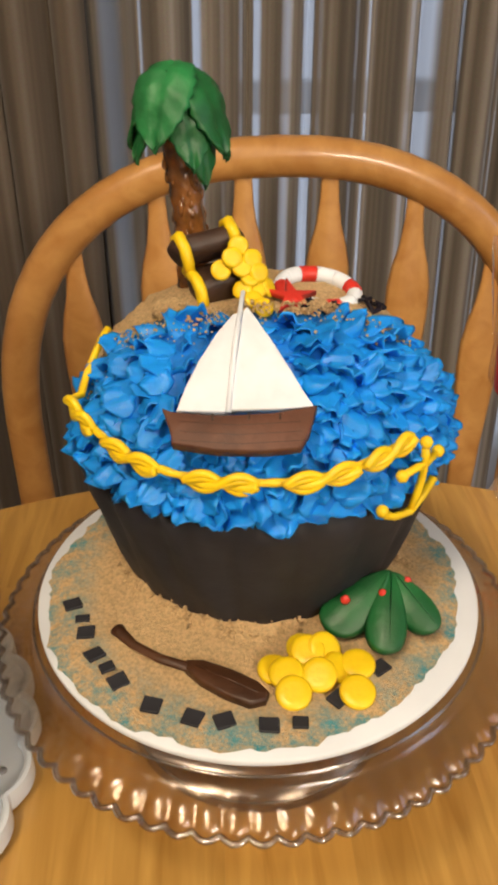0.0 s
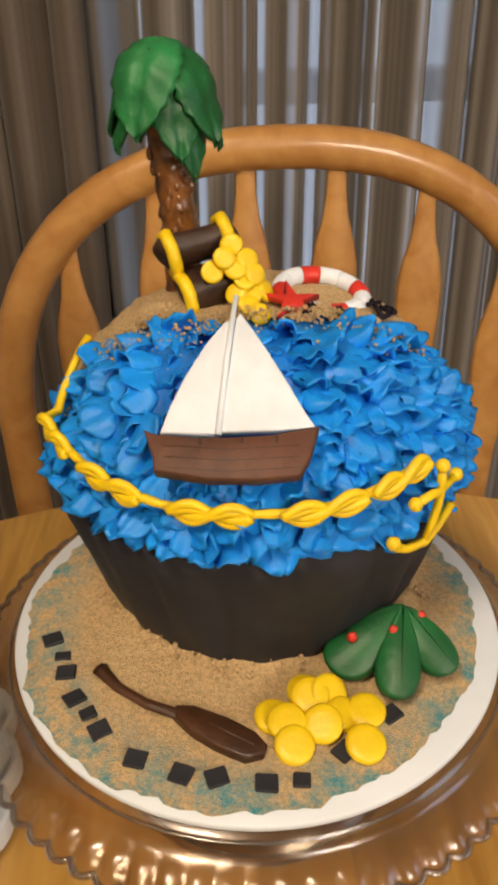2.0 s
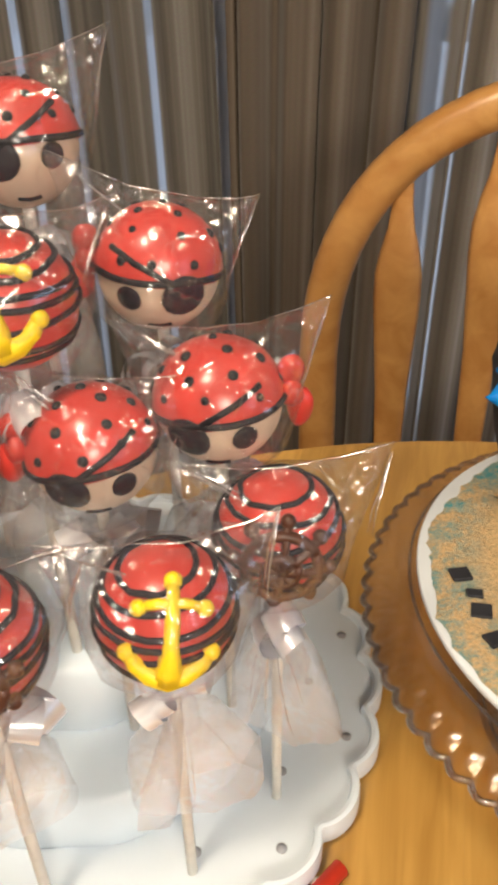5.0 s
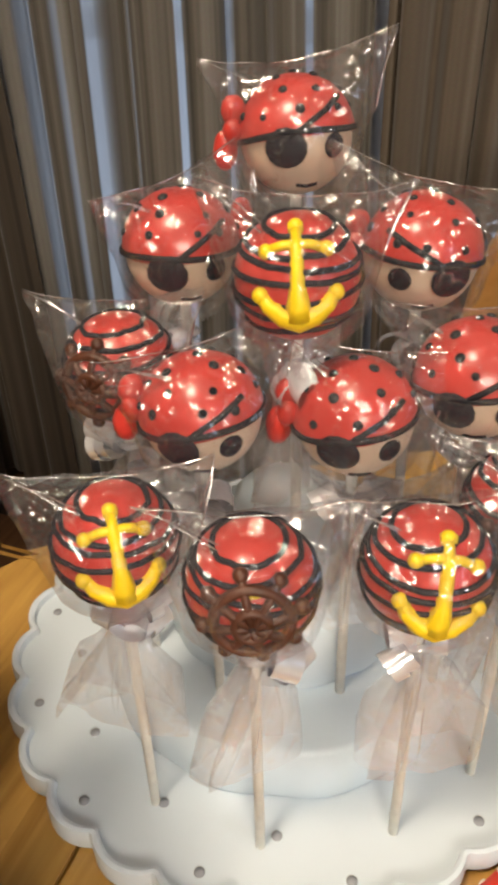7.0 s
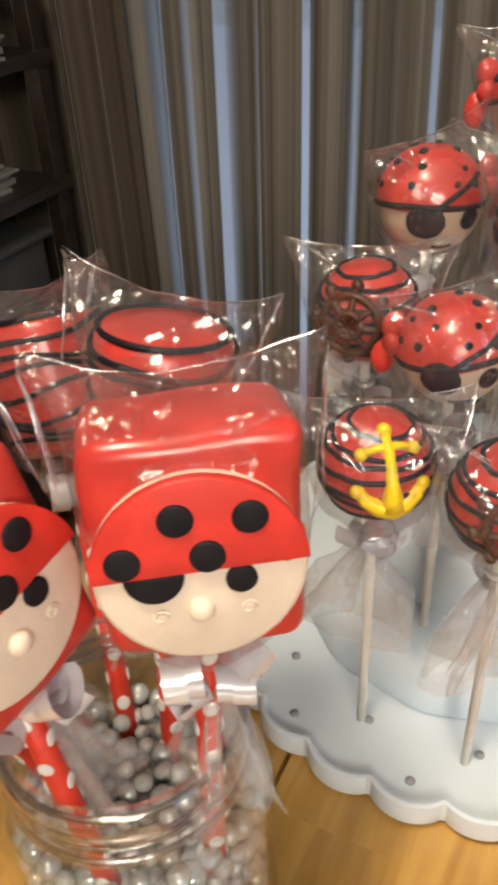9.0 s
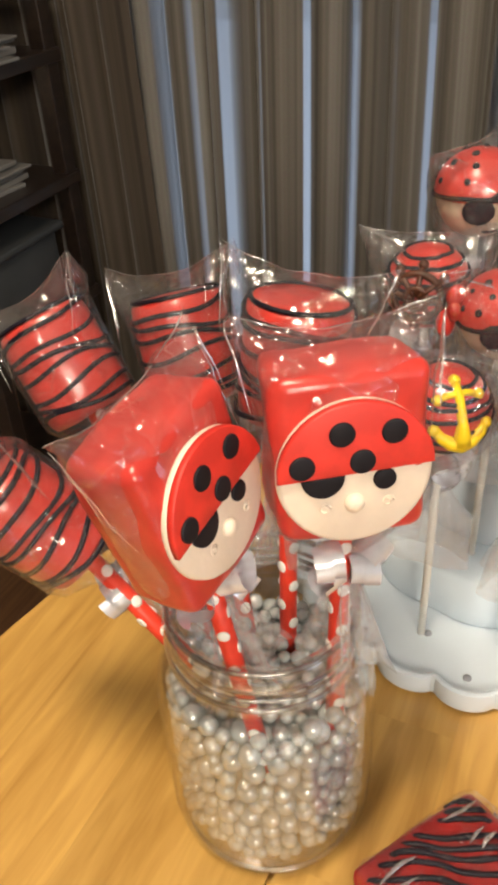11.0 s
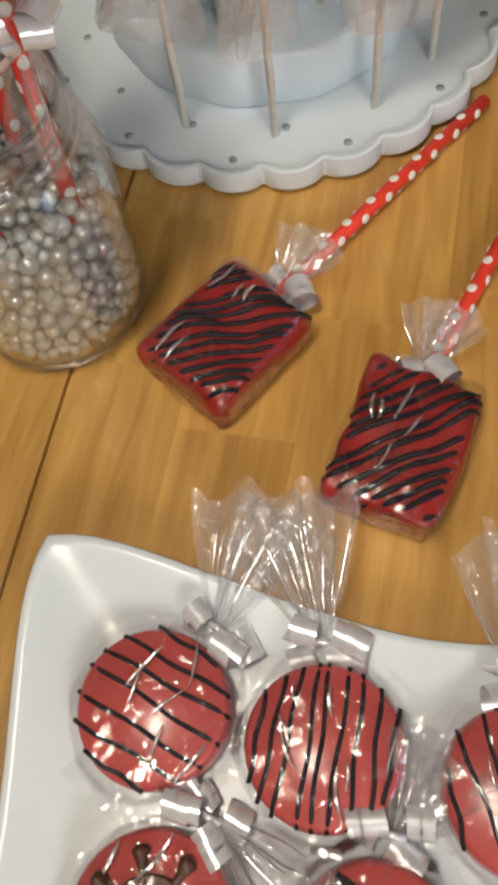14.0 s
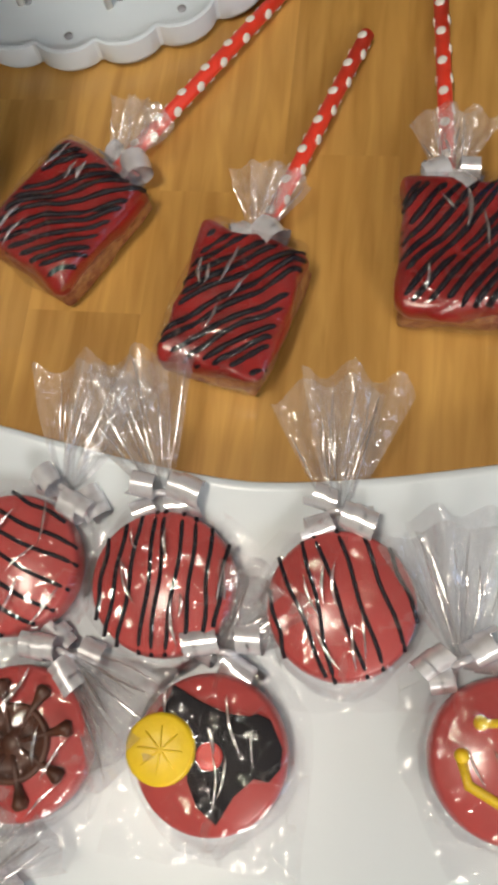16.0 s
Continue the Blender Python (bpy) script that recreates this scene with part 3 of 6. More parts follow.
for r, z in ((0.1036, 0.0762), (0.064, 0.0040)):
    part("glass_ring", tube([(r * math.cos(k * 0.0654), r * math.sin(k * 0.0654), z) for k in range(97)], 0.0007, 6, 1, (0, 0, 1)), RIMGLASS, stand)
part("pedestal", lathe([(0.004, 0.0732), (0.030, 0.0732), (0.024, 0.064), (0.017, 0.050), (0.018, 0.036), (0.030, 0.022), (0.050, 0.012), (0.064, 0.005), (0.066, 0.0), (0.060, 0.0), (0.045, 0.007), (0.004, 0.014)], 64), STANDGLASS, stand)

board = thing("cake_board", pose(BX, BY, 0.0782), "round white card cake board on the glass stand", "cake board")
part("card", lathe([(0.001, 0), (0.1005, 0), (0.101, 0.0006), (0.101, 0.0026), (0.1004, 0.0032), (0.001, 0.0032)], 96), BOARD, board)

# brown sugar sand spread on the board
bm = bmesh.new()
NR, NA = 44, 220
rings = []
for i in range(NR + 1):
    ring = []
    for k in range(NA):
        a = 2 * math.pi * k / NA
        edge = 0.0950 + 0.0035 * noise.noise((math.cos(a) * 3, math.sin(a) * 3, 1)) + 0.0025 * noise.noise((math.cos(a) * 14, math.sin(a) * 14, 2)) + 0.0012 * noise.noise((math.cos(a) * 60, math.sin(a) * 60, 2))
        edge += 0.004 * max(0, -math.cos(a - 1.2)) - 0.006 * max(0, math.cos(a + 0.9)) ** 3
        r = edge * (0.04 + 0.96 * i / NR)
        x, y = r * math.cos(a), r * math.sin(a)
        h = 0.0019 * (1 - smoothstep(0.9, 1.0, i / NR)) + 0.0009 * noise.noise((x * 420, y * 420, 0)) + 0.0006 * noise.noise((x * 900, y * 900, 5))
        dx, dy = x + BX - 0.009, y + BY - 0.325
        h += 0.004 * (1 - smoothstep(0.064, 0.073, math.hypot(dx, dy)))
        ring.append(bm.verts.new((x, y, 0.0002 + max(h, 0.0) * (0 if i == NR else 1))))
    rings.append(ring)
for a, b in zip(rings, rings[1:]):
    for k in range(NA):
        bm.faces.new((a[k], b[k], b[(k + 1) % NA], a[(k + 1) % NA]))
bmesh.ops.recalc_face_normals(bm, faces=bm.faces)
sand = part("sugar_sand", bm, SAND_TINT, None)
sand.location = (BX, BY, BZ)
tagged(sand, "brown sugar sand with teal specks strewn over the cake board", "sand", kind="stuff")

# loose crumbs round the cake's foot
bm = bmesh.new()
rnd = random.Random(9)
for k in range(420):
    a = rnd.uniform(0, 2 * math.pi)
    r = 0.0665 + abs(rnd.gauss(0, 0.004))
    s = rnd.uniform(0.0004, 0.0013)
    p = Vector((0.009 + r * math.cos(a), 0.325 + r * math.sin(a), BZ + 0.004 + rnd.uniform(0, 0.005) * (1 if r < 0.069 else 0.2)))
    bmesh.ops.create_icosphere(bm, subdivisions=1, radius=s, matrix=Matrix.Translation(p))
tagged(part("sugar_crumbs", jitter(bm, 0.0003, 900), SAND, None), "loose brown sugar crumbs against the cake's foot", "crumbs", kind="stuff")

# ---- cake ----
AX, AY = 0.0075, 0.326
cake = thing("cupcake_cake", pose(AX, AY, BZ + 0.001), "giant cupcake cake with black fluted base and blue frosting", "cake")
CZ = BZ + 0.001


def flute(a, r, z):
    s = abs(math.sin(a * 9 + 0.35))
    f = smoothstep(0.0, 0.02, z) * (1 - 0.3 * smoothstep(0.06, 0.07, z))
    return r + 0.0026 * f * (s ** 0.7 - 0.6) + 0.0006 * math.sin(a * 23 + z * 90), z


bm = lathe([(0.004, 0), (0.0640, 0), (0.0665, 0.004), (0.0700, 0.015), (0.0745, 0.03), (0.0790, 0.045), (0.0825, 0.058), (0.0840, 0.068), (0.076, 0.072), (0.004, 0.072)], 180, False, flute)
part("wrapper_base", bm, BLACK_FONDANT, cake, "fluted black fondant base")

DOME = [(0.0, 0.2095), (0.025, 0.2090), (0.042, 0.2055), (0.055, 0.1985), (0.0635, 0.1900), (0.071, 0.1800), (0.0772, 0.1695), (0.0802, 0.1600), (0.081, 0.1530), (0.077, 0.150)]


def dome_at(s):
    """Radius and height at a place s from 0 (top) to 1 (lower rim) along the outline."""
    f = s * (len(DOME) - 1)
    i = min(int(f), len(DOME) - 2)
    q = f - i
    return tuple(a + (b - a) * q for a, b in zip(DOME[i], DOME[i + 1]))


def dome_z(r):
    for (r0, z0), (r1, z1) in zip(DOME, DOME[1:8]):
        if r0 <= r <= r1:
            return z0 + (z1 - z0) * (r - r0) / (r1 - r0)
    return DOME[7][1]


def surface(x, y):
    """Height of the dome over a place of the plan."""
    return dome_z(math.hypot(x - AX, y - AY))


def is_blue(x, y):
    """The sea lies on the front of the dome; the beach covers the top and the back."""
    wave = 0.004 * noise.noise((x * 90, y * 90, 3)) + 0.003 * noise.noise((x * 220, 0, 7))
    lim = 0.307 + wave
    if x < -0.012:
        lim += 0.006 * smoothstep(-0.012, -0.05, x)
    if x > 0.045:
        lim += 0.016 * smoothstep(0.045, 0.075, x)
    if x < -0.068:
        lim -= 0.02 * smoothstep(-0.066, -0.078, x)
    return y < lim


def dome_shell(offset, rough, seed, keep):
    bm = bmesh.new()
    NS, NA2 = 64, 230
    rows = []
    for i in range(NS + 1):
        r, z = dome_at(i / NS)
        row = []
        for k in range(NA2):
            a = 2 * math.pi * k / NA2
            x, y = math.cos(a), math.sin(a)
            p = Vector((r * x, r * y, z))
            n3 = noise.noise(p * 120 + Vector((seed, 0, 0))) + 0.6 * noise.noise(p * 330) + 0.5 * noise.noise(p * 800)
            out = Vector((x * 0.75, y * 0.75, 0.65)) * (offset + rough * n3)
            row.append(bm.verts.new(Vector((p.x, p.y, p.z - CZ)) + out))
        rows.append(row)
    for a, b in zip(rows, rows[1:]):
        for k in range(NA2):
            f = (a[k], b[k], b[(k + 1) % NA2], a[(k + 1) % NA2])
            c = sum((v.co for v in f), Vector()) / 4
            if keep(c.x + AX, c.y + AY):
                bm.faces.new(f)
    loose = [v for v in bm.verts if not v.link_faces]
    bmesh.ops.delete(bm, geom=loose, context="VERTS")
    bmesh.ops.remove_doubles(bm, verts=bm.verts, dist=1e-6)
    bmesh.ops.recalc_face_normals(bm, faces=bm.faces)
    return bm


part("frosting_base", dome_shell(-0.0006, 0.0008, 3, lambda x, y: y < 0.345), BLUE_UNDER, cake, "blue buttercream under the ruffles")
part("sugar_beach", dome_shell(0.0012, 0.0011, 8, lambda x, y: not is_blue(x, y)), SAND, cake, "brown sugar beach on the dome")


def ruffle(bm, at, out, down, length, width, seed):
    """One piped petal: a wavy cupped sheet whose tip curls away from the cake."""
    side = down.cross(out).normalized()
    NU, NV = 7, 7
    grid, back = [], []
    ph = seed * 1.7
    for i in range(NU + 1):
        u = i / NU
        row, brow = [], []
        for j in range(NV + 1):
            v = j / NV * 2 - 1
            w = width * (math.sin(math.pi * (0.14 + 0.68 * u)) ** 0.5) * (0.72 + 0.36 * u)
            lift = 0.0018 + 0.0052 * u ** 1.5 - 0.0042 * v * v * (0.35 + 0.65 * u)
            wavy = 0.0010 * math.sin(v * 5.5 + ph + u * 2.5) * (0.3 + u) + 0.0007 * math.sin(v * 11 + 2 * ph)
            tip = length * u * (1 - 0.30 * abs(v) ** 2.4) + 0.0009 * math.sin(5 * v + ph) * u
            p = at + down * tip + side * (w * v) + out * (lift + wavy)
            row.append(bm.verts.new(p))
            brow.append(bm.verts.new(p - out * (0.0012 + 0.0010 * (1 - u)) - down * 0.0003))
        grid.append(row)
        back.append(brow)
    for i in range(NU):
        for j in range(NV):
            bm.faces.new((grid[i][j], grid[i + 1][j], grid[i + 1][j + 1], grid[i][j + 1]))
            bm.faces.new((back[i][j + 1], back[i + 1][j + 1], back[i + 1][j], back[i][j]))
    for i in range(NU):
        for j, flip in ((0, 1), (NV, 0)):
            q = (grid[i][j], back[i][j], back[i + 1][j], grid[i + 1][j])
            bm.faces.new(q if flip else q[::-1])
    for j in range(NV):
        bm.faces.new((grid[NU][j], back[NU][j], back[NU][j + 1], grid[NU][j + 1]))
        bm.faces.new((grid[0][j + 1], back[0][j + 1], back[0][j], grid[0][j]))


rnd = random.Random(21)
rest = bmesh.new()
made = 0
for s in [0.13, 0.17, 0.21, 0.25, 0.30, 0.345, 0.39, 0.43, 0.47, 0.51, 0.55, 0.59, 0.63, 0.67, 0.71, 0.755, 0.80, 0.84]:
    r, z = dome_at(s)
    r2, z2 = dome_at(min(s + 0.03, 1))
    n = max(8, int(2 * math.pi * r / 0.0100))
    off = rnd.uniform(0, 1)
    for k in range(n):
        a = 2 * math.pi * (k + off + rnd.uniform(-0.35, 0.35)) / n
        rr = r + rnd.uniform(-0.002, 0.002)
        x, y = math.cos(a), math.sin(a)
        px, py = AX + rr * x, AY + rr * y
        if not is_blue(px, py + 0.001):
            continue
        down = Vector((x * (r2 - r), y * (r2 - r), z2 - z)).normalized()
        low = s > 0.83
        if low:
            down = (down + Vector((x * 0.25, y * 0.25, -0.1))).normalized()
        tan = Vector((-y, x, 0))
        out = tan.cross(down)
        if out.dot(Vector((x, y, 0.5))) < 0:
            out = -out
        d2 = (down + tan * rnd.gauss(0, 0.45 if low else 1.1)).normalized()
        out = (out + tan * rnd.gauss(0, 0.28) + down * rnd.gauss(-0.1, 0.25)).normalized()
        d2 = (d2 - out * d2.dot(out)).normalized()
        short = 0.6 if -0.027 < px < 0.020 and 0.262 < py < 0.300 else 1.0
        bm = rest if made >= 300 else bmesh.new()
        ruffle(bm, Vector((px - AX, py - AY, z - CZ)) - d2 * 0.004 - out * (0.0008 + (0.0042 if short < 1 else 0)), out, d2, short * rnd.uniform(0.0095, 0.0140), rnd.uniform(0.0055, 0.0085), rnd.uniform(0, 9))
        made += 1
        if bm is not rest:
            bmesh.ops.recalc_face_normals(bm, faces=bm.faces)
            part("ruffle", bm, BLUE, cake)
bmesh.ops.recalc_face_normals(rest, faces=rest.faces)
tagged(part("further_ruffles", rest, BLUE, cake, "piped blue buttercream ruffles"), kind="stuff")


def on_ring(phi, r=None, z=0.1685, lift=0.0):
    """A place on the side of the frosting; phi in degrees from the front."""
    r = (0.0822 if r is None else r) + lift
    a = radians(phi)
    return Vector((r * math.sin(a), -r * math.cos(a), z - CZ))


# yellow piped rope with knots, and the anchor at its end
bm = bmesh.new()
rope_z = lambda p: 0.1715 + 0.000042 * max(0, abs(p + 8) - 15) ** 1.45
line = [on_ring(p, None, rope_z(p), 0.0022) for p in range(-66, 40, 2)]
rise = ((-0.0660, -0.003, 0.1950), (-0.0690, -0.008, 0.1915), (-0.0718, -0.014, 0.1870), (-0.0745, -0.020, 0.1820), (-0.0765, -0.027, 0.1765))
line = [Vector((x + 0.002, y, z - CZ + 0.003)) for x, y, z in rise] + line
sweep(bm, line, [0.0016 + 0.0004 * noise.noise((i * 0.9, 0, 0)) for i in range(len(line))], 8)
part("rope", bm, YELLOW, cake, "piped yellow icing rope")
for c, half in ((-59, 7), (-38, 8.5), (-13, 9), (12, 9.5), (31, 8)):
    bm = bmesh.new()
    for sgn in (1, -1):
        for amp in (0.0034, 0.0014):
            pts = []
            for i in range(33):
                q = i / 32 * 2 - 1
                p = c + q * half
                zz = rope_z(p) + sgn * amp * math.sin(q * math.pi)
                pts.append(on_ring(p, None, zz, 0.0036 + 0.0009 * sgn * math.cos(q * math.pi * 1.0)))
            sweep(bm, pts, 0.00165, 8)
    part("rope_knot", bm, YELLOW, cake)
bm = bmesh.new()
P = lambda phi, z, l=0.002: on_ring(phi, 0.0865 - 0.12 * max(0, 0.15 - z), z, l + 0.0005)
sweep(bm, [P(41.5, 0.174), P(42, 0.168), P(41.5, 0.16), P(40, 0.153), P(38.5, 0.1465)], [0.0016, 0.0018, 0.0017, 0.0017, 0.0015], 8)
sweep(bm, [P(33.5, 0.1655), P(37.5, 0.166), P(42.5, 0.1655), P(47.5, 0.167)], 0.0016, 8)
sweep(bm, [P(28, 0.1525), P(28.6, 0.1508), P(32.5, 0.1472), P(38.5, 0.1458), P(42.5, 0.1495), P(47.5, 0.155)], [0.0019, 0.0018, 0.0015, 0.0018, 0.0016, 0.0019], 8)
for q in ((41.5, 0.1755), (33.5, 0.1655), (48, 0.167), (28, 0.1528)):
    blob(bm, P(*q), 0.0026)
part("anchor", bm, YELLOW, cake, "piped yellow icing anchor")

bm = bmesh.new()
rnd = random.Random(14)
for k in range(800):
    x = rnd.uniform(-0.070, 0.080)
    y = 0.309 - abs(rnd.gauss(0, 0.006 if x > -0.005 else 0.010)) + (0.006 if x < -0.02 else 0.0)
    if math.hypot(x - AX, y - AY) > 0.078:
        continue
    p = Vector((x - AX, y - AY, surface(x, y) - CZ + rnd.uniform(0.0025, 0.0055)))
    bmesh.ops.create_icosphere(bm, subdivisions=1, radius=rnd.uniform(0.0003, 0.0008), matrix=Matrix.Translation(p))
tagged(part("sugar_specks", jitter(bm, 0.0003, 900), SAND, cake, "brown sugar specks spilling over the frosting"), kind="stuff")

# ---- sailing boat leaning on the frosting ----
up = Vector((0, 0.044, 0.027)).normalized()
right = Vector((1, -0.08, 0.03)).normalized()
nrm = right.cross(up).normalized()
up = nrm.cross(right)
bm4 = Matrix((right, up, nrm)).transposed().to_4x4()
boat = thing("sailing_boat", Matrix.Translation((-0.0040, 0.2570, 0.1905)) @ bm4 @ Matrix.Diagonal((0.92, 0.96, 1, 1)), "white fondant sails on a brown fondant hull lying on blue frosting", "cake topper")
hull = [(-0.0300, 0.0018), (-0.0260, -0.0000), (-0.012, -0.0016), (0.000, -0.0018), (0.014, -0.0012), (0.0305, 0.0016), (0.0270, -0.0100), (0.0235, -0.0158), (0.010, -0.0172), (-0.008, -0.0166), (-0.0255, -0.0135), (-0.0262, -0.0085)]
part("hull", slab(hull[::-1], 0.0048, 0.0008), HULL, boat, "brown fondant hull with scored planks")
for v in (-0.0052, -0.0092, -0.013):
    part("plank_line", tube([(-0.0250, v + 0.001, 0.0046), (0.0, v - 0.0012, 0.0047), (0.0265, v, 0.0046)], 0.00022, 6), CHEST, boat)
for u in (-0.010, 0.004, 0.016):
    part("rib", box(0.0009, 0.0026, 0.0010, 0.0003, pose(u, -0.0030, 0.0044)), CHEST, boat)
main = [(-0.0035, 0.001), (0.0295, 0.002), (0.0262, 0.0075), (0.0205, 0.0185), (0.0135, 0.0315), (0.0065, 0.0432), (0.0030, 0.0485), (0.0012, 0.0465)]
jib = [(-0.0245, 0.0010), (-0.0043, 0.0003), (-0.0005, 0.0455), (-0.0032, 0.0445), (-0.0100, 0.0350), (-0.0165, 0.0230), (-0.0215, 0.0110)]
part("mainsail", slab(main, 0.0030, 0.0006), SAIL, boat, "white fondant mainsail")
part("jib_sail", slab(jib, 0.0034, 0.0006), SAIL, boat, "white fondant jib")
part("mast", tube([(-0.0042, 0.000, 0.0030), (-0.0018, 0.030, 0.0032), (0.0012, 0.0555, 0.0034)], [0.0013, 0.0012, 0.0010], 8), SAIL, boat)

# ---- treasure chest ----
chest = thing("treasure_chest", Matrix.Translation((-0.0085, 0.3290, surface(-0.0135, 0.329) + 0.0005)) @ pose(0, 0, 0, 6, -10, 20) @ Matrix.Scale(0.98, 4), "open dark brown fondant treasure chest with yellow bands", "treasure chest")
part("body", jitter(box(0.0245, 0.0170, 0.0125, 0.0035, seg=4), 0.0004, 150), CHEST, chest)
lid = bmesh.new()
pts = [(x, 0.0085 + 0.0006 * math.sin(i), 0.0195 + 0.0005 * math.sin(i * 1.3)) for i, x in enumerate((-0.0150, -0.0135, -0.008, 0.0, 0.008, 0.0135, 0.0150))]
sweep(lid, pts, [0.0050, 0.0068, 0.0072, 0.0072, 0.0072, 0.0068, 0.0050], 14, 0.8, (0, 1, 0.4))
part("lid", lid, CHEST, chest, "rounded lid standing open")
for x in (-0.0112, 0.0112):
    b = bmesh.new()
    sweep(b, [(x, 0.0030, 0.0118), (x, 0.0015, 0.0180), (x, 0.0032, 0.0240), (x, 0.0085, 0.0272), (x, 0.0140, 0.0240), (x, 0.0150, 0.0165)], 0.0026, 8, 1.0, (1, 0, 0))
    sweep(b, [(x, 0.0060, 0.0128), (x, -0.0050, 0.0132), (x, -0.0088, 0.0105), (x, -0.0092, 0.0050), (x, -0.0088, 0.0002)], 0.0026, 8, 1.0, (1, 0, 0))
    part("band", b, YELLOW, chest, "yellow fondant band")


def coin_mesh(r, h):
    bm = lathe([(0.0002, 0), (r * 0.86, 0), (r, h * 0.3), (r, h * 0.7), (r * 0.86, h), (r * 0.5, h * 1.03), (0.0002, h * 1.05)], 24)
    me = bpy.data.meshes.new("coin")
    bm.to_mesh(me)
    bm.free()
    me.materials.append(YELLOW)
    me.polygons.foreach_set("use_smooth", [True] * len(me.polygons))
    return me


small, large = coin_mesh(0.0042, 0.0022), coin_mesh(0.0072, 0.0030)


def coin(me, m, label, group):
    ob = new("coin", me)
    ob.matrix_basis = m
    tagged(ob, label, "coin", group)


rnd = random.Random(5)
for x, y, h, tx, ty in ((-0.0040, 0.3200, 0.0190, 60, 10), (0.0000, 0.3190, 0.0150, 50, -10), (0.0040, 0.3215, 0.0175, 58, 25), (-0.0085, 0.3195, 0.0140, 55, -15), (0.0030, 0.3180, 0.0110, 45, 8), (0.0065, 0.3195, 0.0125, 60, 30), (0.0005, 0.3160, 0.0065, 50, -10), (0.0055, 0.3165, 0.0062, 48, 12), (0.0042, 0.3120, 0.0035, 42, 5), (0.0080, 0.3075, 0.0020, 38, 5), (0.0100, 0.3195, 0.0060, 40, 60), (-0.0010, 0.3235, 0.0225, 62, 5)):
    coin(small, pose(x, y, surface(x, y) + h, tx, ty, rnd.uniform(-20, 20)), "small yellow fondant coin spilling from the chest", "coins from the chest")

# ---- palm tree ----
palm = thing("palm_tree", pose(-0.0205, 0.3490, surface(-0.0205, 0.349) - 0.002), "fondant palm tree with a glossy brown trunk and green leaves", "palm tree")
tr = bmesh.new()
pts, rad = [], []
for i in range(46):
    q = i / 45
    pts.append((-0.0035 * q + 0.0012 * math.sin(q * 5), 0.002 * q, 0.078 * q))
    rad.append(0.0071 - 0.0004 * q + 0.00030 * math.sin(q * 62))
sweep(tr, pts, rad, 14)
trunk = part("trunk", jitter(tr, 0.0008, 210), TRUNK, palm, "glossy toffee-brown trunk with sugar drips")
rnd = random.Random(31)
bm = bmesh.new()
for k in range(70):
    q, a = rnd.random(), rnd.uniform(0, 6.283)
    at = (-0.0035 * q + 0.0012 * math.sin(q * 5) + 0.0069 * math.cos(a), 0.002 * q + 0.0069 * math.sin(a), 0.078 * q)
    blob(bm, at, rnd.uniform(0.0007, 0.0014), (1, 1, rnd.uniform(1.2, 3.0)), 7, 5)
part("glaze", bm, TRUNK, trunk, "clotted toffee glaze")


def palm_leaf(az, length, width, layer, flare, material):
    """A broad serrated leaf that follows the round crown and hangs down past it."""
    bm = bmesh.new()
    NU, NV = 18, 12
    R = 0.0165 + 0.0007 * layer
    zc = 0.0700 + 0.0007 * layer
    top, low = [], []
    for i in range(NU + 1):
        u = i / NU
        s = 0.002 + length * u
        if s < R * math.pi / 2:
            r, z = R * math.sin(s / R), zc + R * math.cos(s / R)
        else:
            r, z = R, zc - (s - R * math.pi / 2)
        r += flare * smoothstep(0.6, 1.0, u)
        w = width * math.sin(math.pi * min(1, 0.16 + 0.835 * u)) ** 0.75
        rows = ([], [])
        for j in range(NV + 1):
            v = j / NV * 2 - 1
            saw = 1 + (0.06 * (1 if i % 2 else -1) if abs(v) > 0.9 else 0)
            a = radians(az) + max(-1.5, min(1.5, w * v * saw / max(r, 0.007)))
            vein = -0.0010 * math.exp(-(v * 6) ** 2) - 0.0006 * (math.sin(u * 30 - abs(v) * 7) > 0.3)
            for k, off in ((0, vein), (1, vein - 0.0012)):
                q = r + off
                rows[k].append(bm.verts.new((-0.0030 + q * math.sin(a), 0.002 - q * math.cos(a), z + off * 0.7 + 0.0015 * v * v * u)))
        top.append(rows[0])
        low.append(rows[1])
    for i in range(NU):
        for j in range(NV):
            bm.faces.new((top[i][j], top[i + 1][j], top[i + 1][j + 1], top[i][j + 1]))
            bm.faces.new((low[i][j + 1], low[i + 1][j + 1], low[i + 1][j], low[i][j]))
        for j in (0, NV):
            bm.faces.new((top[i][j], low[i][j], low[i + 1][j], top[i + 1][j]))
    for j in range(NV):
        bm.faces.new((top[NU][j], low[NU][j], low[NU][j + 1], top[NU][j + 1]))
    bmesh.ops.recalc_face_normals(bm, faces=bm.faces)
    part("leaf", bm, material, palm)


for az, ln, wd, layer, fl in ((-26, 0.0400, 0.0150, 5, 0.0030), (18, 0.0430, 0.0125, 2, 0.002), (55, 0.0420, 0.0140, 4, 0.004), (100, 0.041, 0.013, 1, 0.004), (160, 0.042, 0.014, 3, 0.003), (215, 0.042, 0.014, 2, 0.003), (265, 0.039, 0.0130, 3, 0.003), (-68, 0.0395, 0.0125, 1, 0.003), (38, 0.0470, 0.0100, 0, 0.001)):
    palm_leaf(az, ln, wd, layer, fl, LEAF_LIT if az == -26 else LEAF_DEEP)

